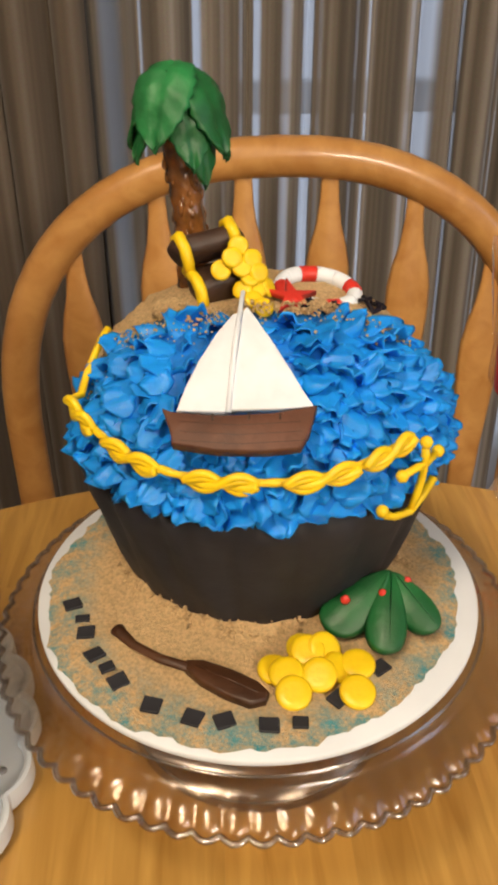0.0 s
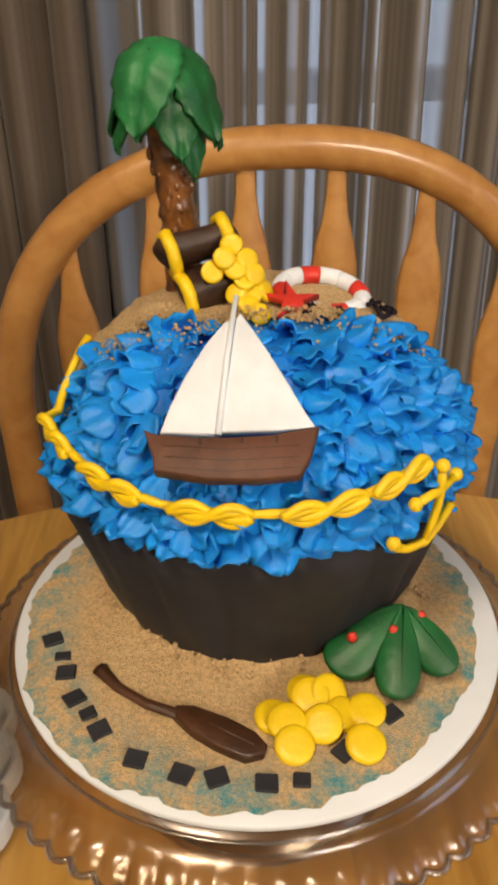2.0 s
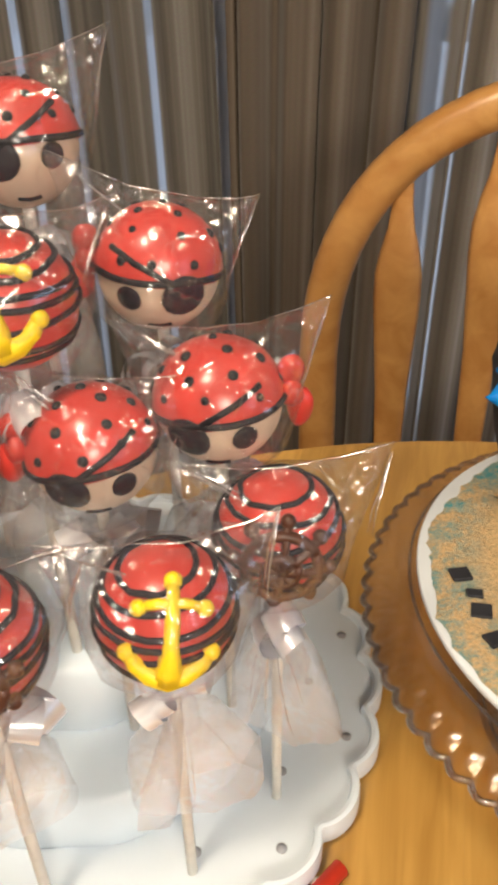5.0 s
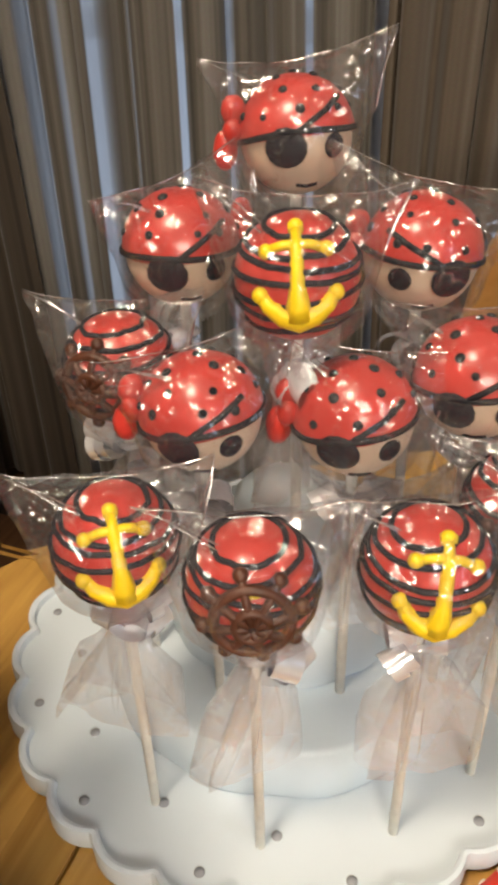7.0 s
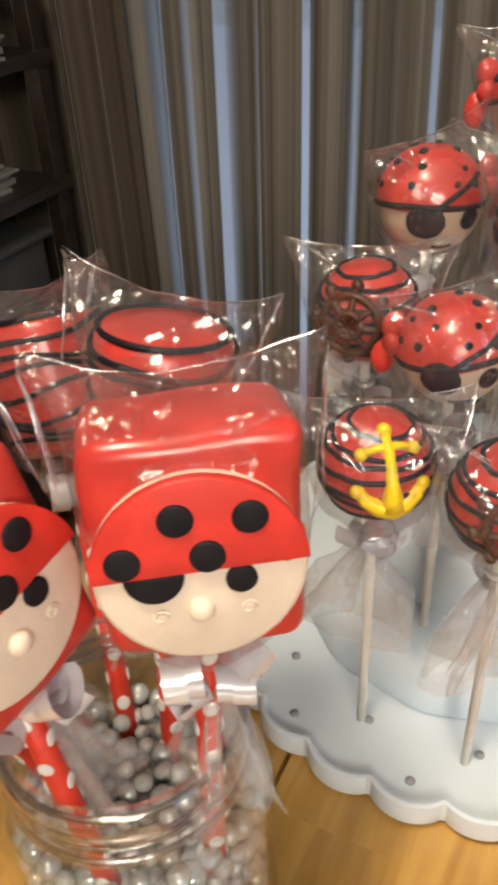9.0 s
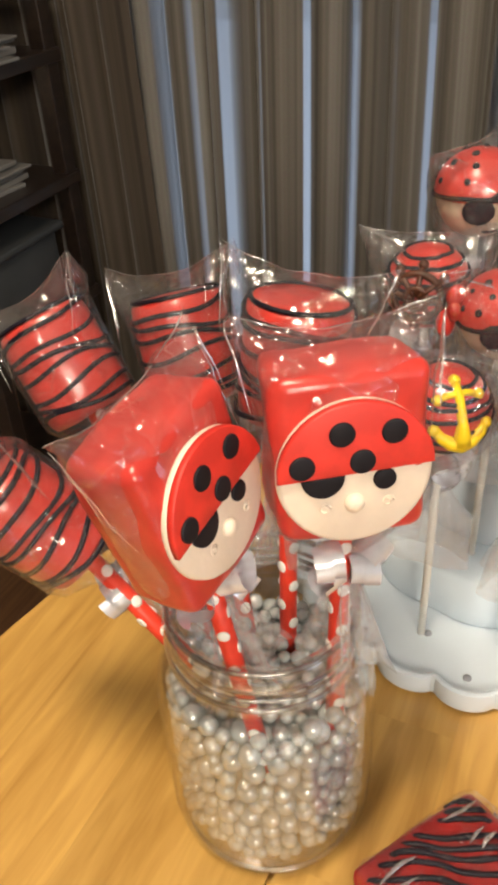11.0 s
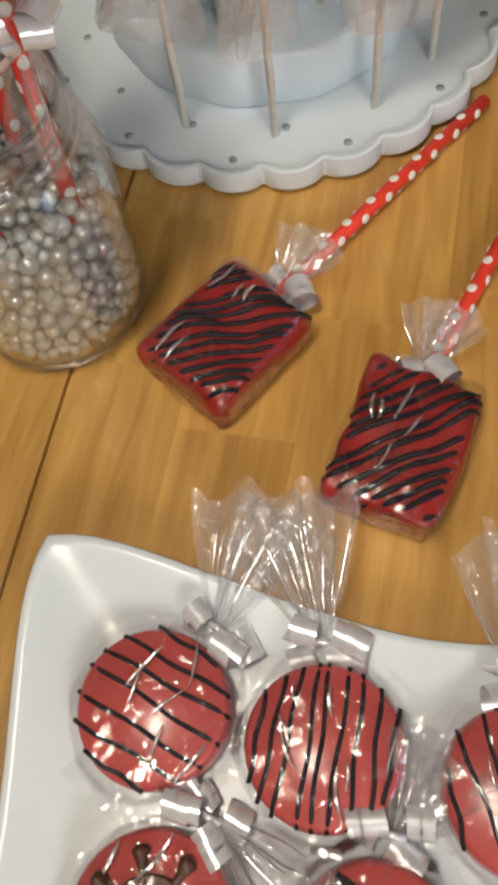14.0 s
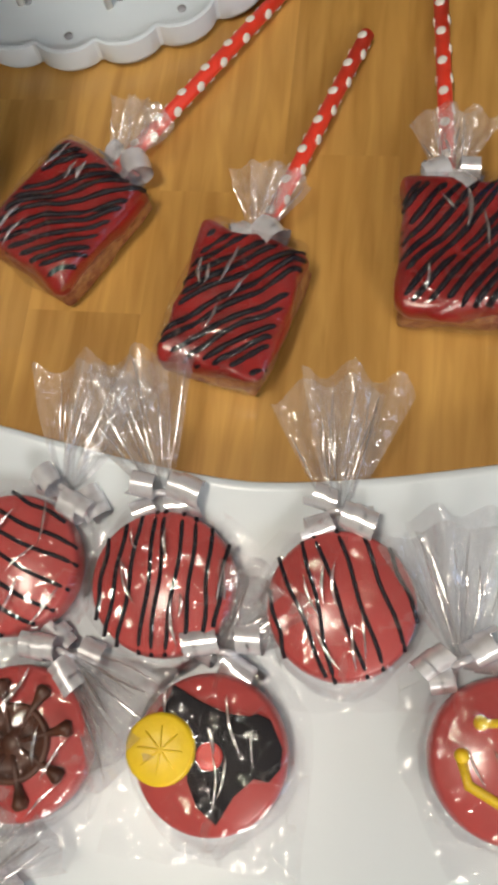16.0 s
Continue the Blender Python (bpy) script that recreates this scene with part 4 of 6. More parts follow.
# ---- life ring, starfish and dark pieces on the beach ----
ring = thing("life_ring", Matrix.Translation((0.0335, 0.3330, surface(0.0335, 0.333) + 0.0002)) @ pose(0, 0, 0, 13, 8, 0), "white and red striped fondant life ring half sunk in sugar sand", "life ring")
for k in range(12):
    bm = bmesh.new()
    a0, a1 = 2 * math.pi * k / 12, 2 * math.pi * (k + 1) / 12
    sweep(bm, [(0.0160 * math.cos(a0 + (a1 - a0) * i / 6), 0.0125 * math.sin(a0 + (a1 - a0) * i / 6), 0) for i in range(7)], 0.0036, 10, 1, (0, 0, 1))
    part("ring_section", bm, RED_ICING if k in (0, 3, 6, 9) else SAIL, ring, "red band" if k in (0, 3, 6, 9) else "")
star = []
for k in range(10):
    a = 2 * math.pi * k / 10 + 0.25
    r = 0.0122 if k % 2 == 0 else 0.0036
    star.append((r * math.cos(a), r * math.sin(a)))
ob = part("starfish", jitter(slab(star, 0.0032, 0.0010), 0.0005, 260), RED_ICING, None)
ob.matrix_basis = pose(0.0200, 0.3160, surface(0.0200, 0.3160) + 0.0022, 16, 6, 12)
tagged(ob, "small red fondant starfish on brown sugar sand", "starfish")
for x, y, sc, rz in ((0.0535, 0.3225, 1.0, 20), (0.039, 0.3115, 0.7, 65), (0.0265, 0.3110, 0.55, -30), (0.0585, 0.3280, 0.7, 110)):
    bm = bmesh.new()
    sweep(bm, [(0, -0.005, 0), (0, 0.005, 0)], 0.0010, 7)
    sweep(bm, [(-0.0045, -0.001, 0), (-0.003, -0.0042, 0), (0, -0.005, 0), (0.003, -0.0042, 0), (0.0045, -0.001, 0)], 0.0011, 7)
    sweep(bm, [(-0.003, 0.003, 0), (0.003, 0.003, 0)], 0.0009, 7)
    ob = part("sugar_anchor", bm, PLUM, None)
    ob.matrix_basis = Matrix.Translation((x, y, surface(x, y) + 0.0028)) @ pose(0, 0, 0, 22, 0, rz) @ Matrix.Diagonal((sc, sc, 1, 1))
    tagged(ob, "tiny dark navy icing anchor lying on the sugar beach", "icing anchor", "dark icing anchors")

# ---- things lying on the board ----
GZ = BZ + 0.0022
tiles = ((-0.079, 0.279, 20), (-0.0735, 0.2695, 5), (-0.071, 0.261, 0), (-0.066, 0.248, 35), (-0.060, 0.2405, 25), (-0.055, 0.233, 30), (-0.041, 0.220, -15), (-0.025, 0.213, -25), (-0.013, 0.211, 18), (0.004, 0.208, -4), (0.016, 0.2085, -6), (0.032, 0.219, 40), (0.051, 0.234, 30))
rnd = random.Random(3)
for k, (x, y, rz) in enumerate(tiles):
    s = 0.0078 if k not in (1, 4, 10) else 0.0062
    ob = part("chocolate_tile", jitter(box(s, s * (0.9 if k != 1 else 0.7), 0.0016, 0.0004, seg=1), 0.0003, 400, k), BLACK_FONDANT, None, smooth=False)
    ob.matrix_basis = pose(x, y, GZ - 0.0004, rnd.uniform(-6, 6), rnd.uniform(-6, 6), rz)
    tagged(ob, "small black fondant square pressed into sugar sand", "fondant tile", "black squares round the board")
oar_a, oar_b = Vector((-0.0585, 0.2590, GZ)), Vector((0.0035, 0.2185, GZ))
ox = (oar_b - oar_a)
ang = math.degrees(math.atan2(ox.y, ox.x))
oar = thing("oar", pose(oar_a.x, oar_a.y, GZ, 0, 0, ang), "brown fondant oar lying on the sugar sand", "oar")
part("shaft", tube([(0.0, 0.0018, 0.0020), (0.003, 0.0006, 0.0022), (0.012, -0.0022, 0.0022), (0.026, -0.0030, 0.0022), (0.042, -0.0006, 0.0022)], [0.0034, 0.0028, 0.0021, 0.0021, 0.0024], 10, 0.7, (0, 0, 1)), BROWN, oar)
blade = [(0.0360, 0.0012), (0.0420, 0.0046), (0.0560, 0.0062), (0.0680, 0.0058), (0.0735, 0.0034), (0.0745, -0.0008), (0.0700, -0.0056), (0.0600, -0.0066), (0.0470, -0.0056), (0.0380, -0.0028)]
part("blade", slab(blade[::-1], 0.0038, 0.0012), BROWN, oar, "flat brown blade with a centre crease")
part("crease", tube([(0.042, 0.0, 0.0036), (0.056, 0.0004, 0.0039), (0.070, 0.0004, 0.0036)], 0.0005, 6), BROWN, oar)
for x, y, h, tx, ty in ((0.008, 0.2345, 0.0, 8, 6), (0.0125, 0.2300, 0.0028, 14, -6), (0.0145, 0.2215, 0.0010, 22, 0), (0.0205, 0.2445, 0.0010, 12, 10), (0.0285, 0.2415, 0.0042, 28, 24), (0.0255, 0.2285, 0.0030, 24, -8), (0.0335, 0.2335, 0.0008, 10, 30), (0.0420, 0.2350, 0.0006, 10, 0), (0.0395, 0.2205, 0.0010, 18, 0), (0.0220, 0.2400, 0.0045, 20, -5)):
    coin(large, pose(x, y, GZ + h, tx, ty, 0), "large yellow fondant coin on the cake board", "coins on the board")
bush = thing("leaf_cluster", Matrix.Translation((0.0610, 0.2690, GZ + 0.0190)), "three dark green fondant leaves with red berries leaning on the cake", "leaf cluster")


def pad_leaf(tip, width, roll):
    tip = Vector(tip)
    L = tip.length
    d = tip / L
    nv = Vector((-0.15, -0.6, 0.8))
    nv = (nv - d * nv.dot(d)).normalized()
    nv = Matrix.Rotation(radians(roll), 3, d) @ nv
    sd = d.cross(nv)
    out = []
    for k in range(28):
        a = 2 * math.pi * k / 28
        u = (1 - math.cos(a)) / 2
        w = width * math.sin(a) * (0.25 + 0.75 * u ** 0.8)
        out.append((w, L * u))
    bm = slab(out[::-1], 0.0036, 0.0013)
    for v in bm.verts:
        v.co.z += 0.25 * width - 6 * v.co.x ** 2 / 0.1 - 0.0006 * math.exp(-(v.co.x / 0.001) ** 2)
    bm.transform(Matrix((sd, d, nv)).transposed().to_4x4())
    bmesh.ops.recalc_face_normals(bm, faces=bm.faces)
    part("leaf", bm, LEAF_DEEP, bush)


pad_leaf((-0.030, -0.017, -0.0150), 0.0138, 8)
pad_leaf((-0.008, -0.032, -0.0160), 0.0115, 0)
pad_leaf((0.015, -0.021, -0.0150), 0.0108, -10)
for p in ((-0.0215, -0.0120, -0.0022), (-0.0055, -0.0105, -0.0010), (0.0058, -0.0055, 0.0010)):
    part("berry", blob(bmesh.new(), p, 0.0021, (1, 0.8, 1.1)), RED_ICING, bush, "red icing berry")

# ---- wraps, ribbons and sticks ----
def bag_shape(levels, corner, seed, seg=34, crumple=0.0018):
    """A gathered clear bag: rows of (height, half width, half depth), from the tie up to the pointed flat top."""
    bm = bmesh.new()
    rows = []
    for z, a, b in levels:
        row = []
        for k in range(seg):
            t = 2 * math.pi * k / seg
            c, s = math.cos(t), math.sin(t)
            flat = max(0.0, 1 - b / max(a, 1e-6))
            x = a * math.copysign(abs(c) ** (1 - 0.35 * flat), c)
            y = b * s
            p = Vector((x, y, z + corner * flat * (abs(x) / a) ** 2))
            p += noise.noise_vector(p * 105 + Vector((seed, 0, seed))) * crumple * min(1, a / 0.015)
            row.append(bm.verts.new(p))
        rows.append(row)
    for a, b in zip(rows, rows[1:]):
        for k in range(seg):
            bm.faces.new((a[k], a[(k + 1) % seg], b[(k + 1) % seg], b[k]))
    return bm


def fan_point(u, v, length, width, seed, pleats, wave, curve):
    """A place on the loose end of a wrap: u runs away from the tie, v across."""
    w = 0.0022 + (width - 0.0022) * u ** 0.85
    y = wave * (0.35 + u) * math.sin(v * pleats * math.pi + seed) + 0.4 * wave * math.sin(v * 9 + u * 5 + seed) + curve * u * u
    z = -length * u * (1 - 0.10 * v * v + 0.05 * math.sin(v * 7 + seed))
    return Vector((w * v, y, z)) + noise.noise_vector(Vector((v * 3, u * 4, seed))) * 0.0012 * u


def fan_tail(length, width, seed, pleats=4, n=12, m=26, wave=0.0022, curve=0.0):
    """The loose end of a wrap beyond its tie: a pleated sheet that spreads along -z."""
    bm = bmesh.new()
    grid = [[bm.verts.new(fan_point(i / n, j / m * 2 - 1, length, width, seed, pleats, wave, curve)) for j in range(m + 1)] for i in range(n + 1)]
    for i in range(n):
        for j in range(m):
            bm.faces.new((grid[i][j], grid[i + 1][j], grid[i + 1][j + 1], grid[i][j + 1]))
    return bm


def tail_folds(parent, m, length, width, seed, pleats=4, wave=0.0022, count=5):
    """Sharp pleats pressed into a loose end, where the film lies double."""
    rnd = random.Random(int(seed * 10))
    for k in range(count):
        v = -0.92 + 1.84 * (k + rnd.uniform(0.1, 0.9)) / count
        u0, u1 = rnd.uniform(0.05, 0.35), rnd.uniform(0.65, 1.0)
        drift = rnd.uniform(-0.25, 0.25)
        pts = []
        for i in range(9):
            q = i / 8
            p = fan_point(u0 + (u1 - u0) * q, max(-1, min(1, v + drift * q)), length, width, seed, pleats, wave, 0.0)
            pts.append(m @ (p + Vector((0, 0.0004, 0))))
        fat = rnd.uniform(0.0003, 0.0006)
        part("wrap_fold", tube(pts, [fat * (0.25 + 0.75 * math.sin(math.pi * i / 8)) for i in range(9)], 6, 0.45), FILM_EDGE, parent)


def curl(bm, start, axis, radius, turns, width, seed=0.0, pitch=0.0040):
    """A curled ribbon: a narrow strip wound round an axis."""
    axis = Vector(axis).normalized()
    s = axis.cross(Vector((0.31, 0.22, 0.92))).normalized()
    w = axis.cross(s)
    n = int(18 * turns)
    prev = None
    for i in range(n + 1):
        a = 2 * math.pi * i / 18 + seed
        r = radius * (0.75 + 0.25 * min(1, i / 12))
        c = Vector(start) + axis * (pitch * (a - seed) / (2 * math.pi)) + r * ((math.cos(a) - math.cos(seed)) * s + (math.sin(a) - math.sin(seed)) * w)
        q = (bm.verts.new(c - axis * width / 2), bm.verts.new(c + axis * width / 2))
        if prev:
            bm.faces.new((prev[0], prev[1], q[1], q[0]))
        prev = q
    return bm


def straw(parent, a, b, r=0.0034):
    a, b = Vector(a), Vector(b)
    tubeob = part("straw", tube([a, a.lerp(b, 0.5), b], r, 14), STRAW, parent, "red paper straw with white dots")
    d = (b - a).normalized()
    s = d.cross(Vector((0.1, 0.2, 1))).normalized()
    w = s.cross(d)
    bm = bmesh.new()
    n = int((b - a).length / 0.0085)
    for i in range(n):
        for k in range(2):
            t = math.pi * (k + (i % 2) * 0.5) + 0.4
            nv = math.cos(t) * s + math.sin(t) * w
            c = a + d * (0.0045 + i * 0.0085) + nv * (r - 0.0001)
            mt = Matrix((d, nv.cross(d), nv)).transposed().to_4x4()
            bmesh.ops.create_uvsphere(bm, u_segments=10, v_segments=5, radius=1, matrix=Matrix.Translation(c) @ mt @ Matrix.Diagonal((0.0025, 0.0024, 0.0006, 1)))
    tagged(part("dots", bm, DOT, tubeob), kind="stuff")


# ---- cake-pop stand ----
SX, SY = -0.232, 0.257
popstand = thing("cake_pop_stand", pose(SX, SY, 0), "white plastic tiered cake-pop stand with a scalloped base", "cake stand")


def petals(a, r, z):
    k = smoothstep(0.112, 0.118, r)
    return r + k * 0.0070 * (abs(math.cos(13 * (a + 1.518))) ** 0.6 - 0.75), z


prof = [(0.002, 0.0), (0.118, 0.0), (0.1265, 0.0015), (0.1285, 0.0045), (0.1285, 0.0115), (0.1280, 0.0146), (0.1264, 0.0150), (0.1250, 0.0145), (0.1242, 0.0112), (0.1225, 0.0112), (0.1190, 0.0112), (0.1150, 0.0111), (0.1050, 0.0112), (0.0940, 0.0112), (0.0850, 0.0112), (0.002, 0.0112)]
part("base", lathe(prof, 416, False, petals), PLASTIC, popstand, "scalloped white base").data.set_sharp_from_angle(angle=radians(30))
for k in range(26):
    a = 2 * math.pi * k / 26 - 1.518
    r = 0.1165 if k % 2 == 0 else 0.0975
    part("hole", lathe([(0.0002, 0), (0.0021, 0), (0.0021, 0.0004), (0.0002, 0.0004)], 16), HOLE, popstand).location = (r * math.cos(a), r * math.sin(a), 0.0112)
for r0, z0, z1 in ((0.083, 0.0112, 0.040), (0.053, 0.040, 0.074), (0.022, 0.074, 0.104)):
    part("tier", lathe([(0.002, z0 - 0.0005), (r0 - 0.002, z0 - 0.0005), (r0, z0 + 0.002), (r0 - 0.001, z1 - 0.003), (r0 - 0.004, z1), (0.002, z1)], 72, False, lambda a, r, z: (r * (1 + 0.012 * math.cos(a * 12)), z)), TIER, popstand, "pale plastic tier")

# ---- cake pops ----
PR = 0.0191


def sp(az, el, r=PR):
    a, e = radians(az), radians(el)
    return Vector((r * math.sin(a) * math.cos(e), -r * math.cos(a) * math.cos(e), r * math.sin(e)))


def patch(bm, az, el, size, thick, r=PR, sx=1.0):
    c = sp(az, el, r)
    n = c.normalized()
    s = Vector((0, 0, 1)).cross(n).normalized()
    m = Matrix((s, n.cross(s), n)).transposed().to_4x4()
    bmesh.ops.create_uvsphere(bm, u_segments=14, v_segments=8, radius=1, matrix=Matrix.Translation(c) @ m @ Matrix.Diagonal((size * sx, size, thick, 1)))
    return bm


def on_face(el0, u, v, r):
    """A place on the ball from flat drawing units (1 is the ball's radius) round a facing direction."""
    f = sp(0, el0, 1)
    up = sp(0, el0 + 90, 1)
    return (f + Vector((1, 0, 0)) * u + up * v).normalized() * r


def bag_edges(bag, mouth, ears, settle, turn, seed):
    """The double edge along a bag's mouth and the sharp folds that run from its ears to what it holds."""
    rnd = random.Random(seed + 500)
    wave = lambda p: settle(Vector(p) + noise.noise_vector(Vector(p) * 105 + Vector((seed, 0, seed))) * 0.0012)
    for a, b in ((0, 8), (7, 15), (14, len(mouth))):
        run = mouth[a:b]
        bm = tube([turn @ wave(p) for p in run], [0.00012 + 0.0003 * math.sin(math.pi * i / (len(run) - 1)) for i in range(len(run))], 6, 0.5)
        part("wrap_hem", bm, FILM_EDGE, bag)
    for x0, z0, x1, z1 in ears:
        for k in range(2):
            y1 = rnd.uniform(-0.012, -0.002)
            q0, q1 = rnd.uniform(0.0, 0.2), rnd.uniform(0.55, 0.95)
            pts = []
            for i in range(7):
                q = q0 + (q1 - q0) * i / 6
                pts.append(turn @ wave((x0 + (x1 - x0) * q, y1 * q * 1.5, z0 + (z1 - z0) * q + 0.001 * math.sin(q * 5 + k))))
            part("wrap_fold", tube(pts, [0.0001, 0.00035, 0.00045, 0.0004, 0.0003, 0.0002, 0.0001], 6, 0.5), FILM_EDGE, bag)


def pop_wrap(pop, seed, ball_z, foot_z):
    rnd = random.Random(seed)
    turn = pose(0, 0, ball_z, 0, 0, rnd.uniform(-25, 25))
    lv = [(-0.0310, 0.0028, 0.0028), (-0.0265, 0.0060, 0.0055), (-0.0215, 0.0135, 0.0130), (-0.0120, 0.0208, 0.0203), (0.0, 0.0232, 0.0215), (0.0070, 0.0252, 0.0200), (0.0130, 0.0276, 0.0165), (0.0180, 0.0298, 0.0105), (0.0215, 0.0312, 0.0050), (0.0235, 0.0322, 0.0008)]
    slope = math.tan(radians(rnd.uniform(-13, 13)))

    def settle(v):
        """The mouth of the bag slopes to one side."""
        q = smoothstep(0.0, 0.0235, v.z)
        return Vector((v.x, v.y, v.z + q * slope * v.x))

    bm = bag_shape(lv, 0.0055, seed)
    for v in bm.verts:
        v.co = settle(v.co)
    bm.transform(turn)
    bag = part("wrap", bm, FILM, pop, "clear cellophane bag")
    bag_edges(bag, [(0.0322 * q / 10, 0.0, 0.0238 + 0.0055 * (q / 10) ** 2) for q in range(-10, 11)], [(0.0322, 0.0290, 0.0218, -0.002), (-0.0322, 0.0290, 0.0218, -0.002)], settle, turn, seed)
    ln, wd = 0.050 + 0.008 * rnd.random(), 0.020 + 0.005 * rnd.random()
    skirt = turn @ pose(0, 0, -0.031, 0, 0, rnd.uniform(-30, 30)) @ pose(0, 0, 0, rnd.uniform(-5, 5), rnd.uniform(-9, 9))
    bm = bag_shape([(0.0, 0.0030, 0.0030), (-0.006, 0.0060, 0.0045), (-0.014, 0.0110, 0.0060), (-0.024, wd * 0.78, 0.0070), (-0.036, wd * 0.92, 0.0075), (-ln, wd, 0.0070)], 0.0, seed + 3, 34, 0.0030)
    bm.transform(skirt)
    tail = part("wrap_tail", bm, FILM_FLAT, pop)
    tail_folds(tail, skirt @ pose(0, -0.006, 0), ln, wd, seed, 1.5, 0.002, 4)
    fan = skirt @ pose(0, 0, 0, 10, 0, 70)
    bm = fan_tail(ln * 0.9, wd, seed + 2.1, 1.5, 10, 20, 0.0042)
    bm.transform(fan)
    part("wrap_tail", bm, FILM_FLAT, pop)
    bm = bmesh.new()
    for k in range(4):
        a = rnd.uniform(0, 6.28)
        st = (0.003 * math.cos(a), 0.003 * math.sin(a), ball_z - 0.0325)
        curl(bm, st, (math.cos(a), math.sin(a), rnd.uniform(-0.5, 0.3)), rnd.uniform(0.0048, 0.0068), rnd.uniform(1.6, 2.8), 0.0048, rnd.uniform(0, 6))
    sweep(bm, [(0.0032 * math.cos(t), 0.0032 * math.sin(t), ball_z - 0.031) for t in [i * 0.5236 for i in range(13)]], 0.0014, 6)
    part("ribbon", bm, RIBBON, pop, "silver curling ribbon")
    part("stick", tube([(0, 0, foot_z), (0, 0, ball_z - PR * 0.9)], 0.0019, 12), STICK, pop, "white paper stick")


def striped_ball(pop, c, seed):
    bm = bmesh.new()
    bmesh.ops.create_uvsphere(bm, u_segments=40, v_segments=24, radius=PR)
    for v in bm.verts:
        v.co *= 1 + 0.02 * noise.noise(v.co * 60 + Vector((seed, 0, 0)))
    bm.transform(Matrix.Translation(c))
    ball = part("ball", bm, RED, pop, "red candy-coated ball")
    rnd = random.Random(seed)
    for el in (58, 40, 25, 11, -3, -18, -34):
        pts = [sp(k * 10, el + 4 * math.sin(k * 0.17 + seed + el) + 2.5 * noise.noise((k * 0.5, el, seed)), PR * 1.012) + c for k in range(37)]
        part("stripe", tube(pts, 0.00095, 6), PLUM, ball)
    return ball


def drawn(ball, c, el0, strokes, material, name, label, r=PR * 1.05, tilt=0.0):
    bm = bmesh.new()
    ct, st = math.cos(radians(tilt)), math.sin(radians(tilt))
    f = lambda u, v: on_face(el0, u * ct - v * st, u * st + v * ct, r) + c
    for pts, w in strokes:
        if len(pts) == 1 and name == "wheel":
            part("knob", blob(bmesh.new(), f(*pts[0]), w), material, ball)
        elif len(pts) == 1:
            blob(bm, f(*pts[0]), w)
        else:
            sweep(bm, [f(*p) for p in pts], w, 8)
    return part(name, bm, material, ball, label)


ANCHOR = [([(0.0, 0.72), (0.0, 0.3), (0.0, -0.2), (0.0, -0.55), (0.0, -0.85)], [0.0018, 0.0020, 0.0023, 0.0036, 0.0044]), ([(-0.46, 0.36), (-0.2, 0.40), (0.2, 0.40), (0.46, 0.36)], 0.0016),
          ([(-0.68, -0.38), (-0.56, -0.62), (-0.3, -0.84), (0.0, -0.95), (0.3, -0.84), (0.56, -0.62), (0.68, -0.38)], [0.0019, 0.0026, 0.0034, 0.0040, 0.0034, 0.0026, 0.0019]),
          ([(-0.14, 0.80), (0.14, 0.80)], 0.0018), ([(-0.50, 0.34)], 0.0026), ([(0.50, 0.34)], 0.0026), ([(-0.70, -0.40)], 0.0028), ([(0.70, -0.40)], 0.0028), ([(0.0, 0.82)], 0.0026)]
WHEEL = [([(0.60 * math.cos(k * 0.2618), 0.60 * math.sin(k * 0.2618)) for k in range(25)], 0.0017), ([(0.24 * math.cos(k * 0.5236), 0.24 * math.sin(k * 0.5236)) for k in range(13)], 0.0014)]
for k in range(8):
    a = k * math.pi / 4 + 0.2
    WHEEL.append(([(q * math.cos(a), q * math.sin(a)) for q in (0.05, 0.35, 0.6, 0.92)], 0.0013))
    WHEEL.append(([(0.92 * math.cos(a), 0.92 * math.sin(a))], 0.0023))


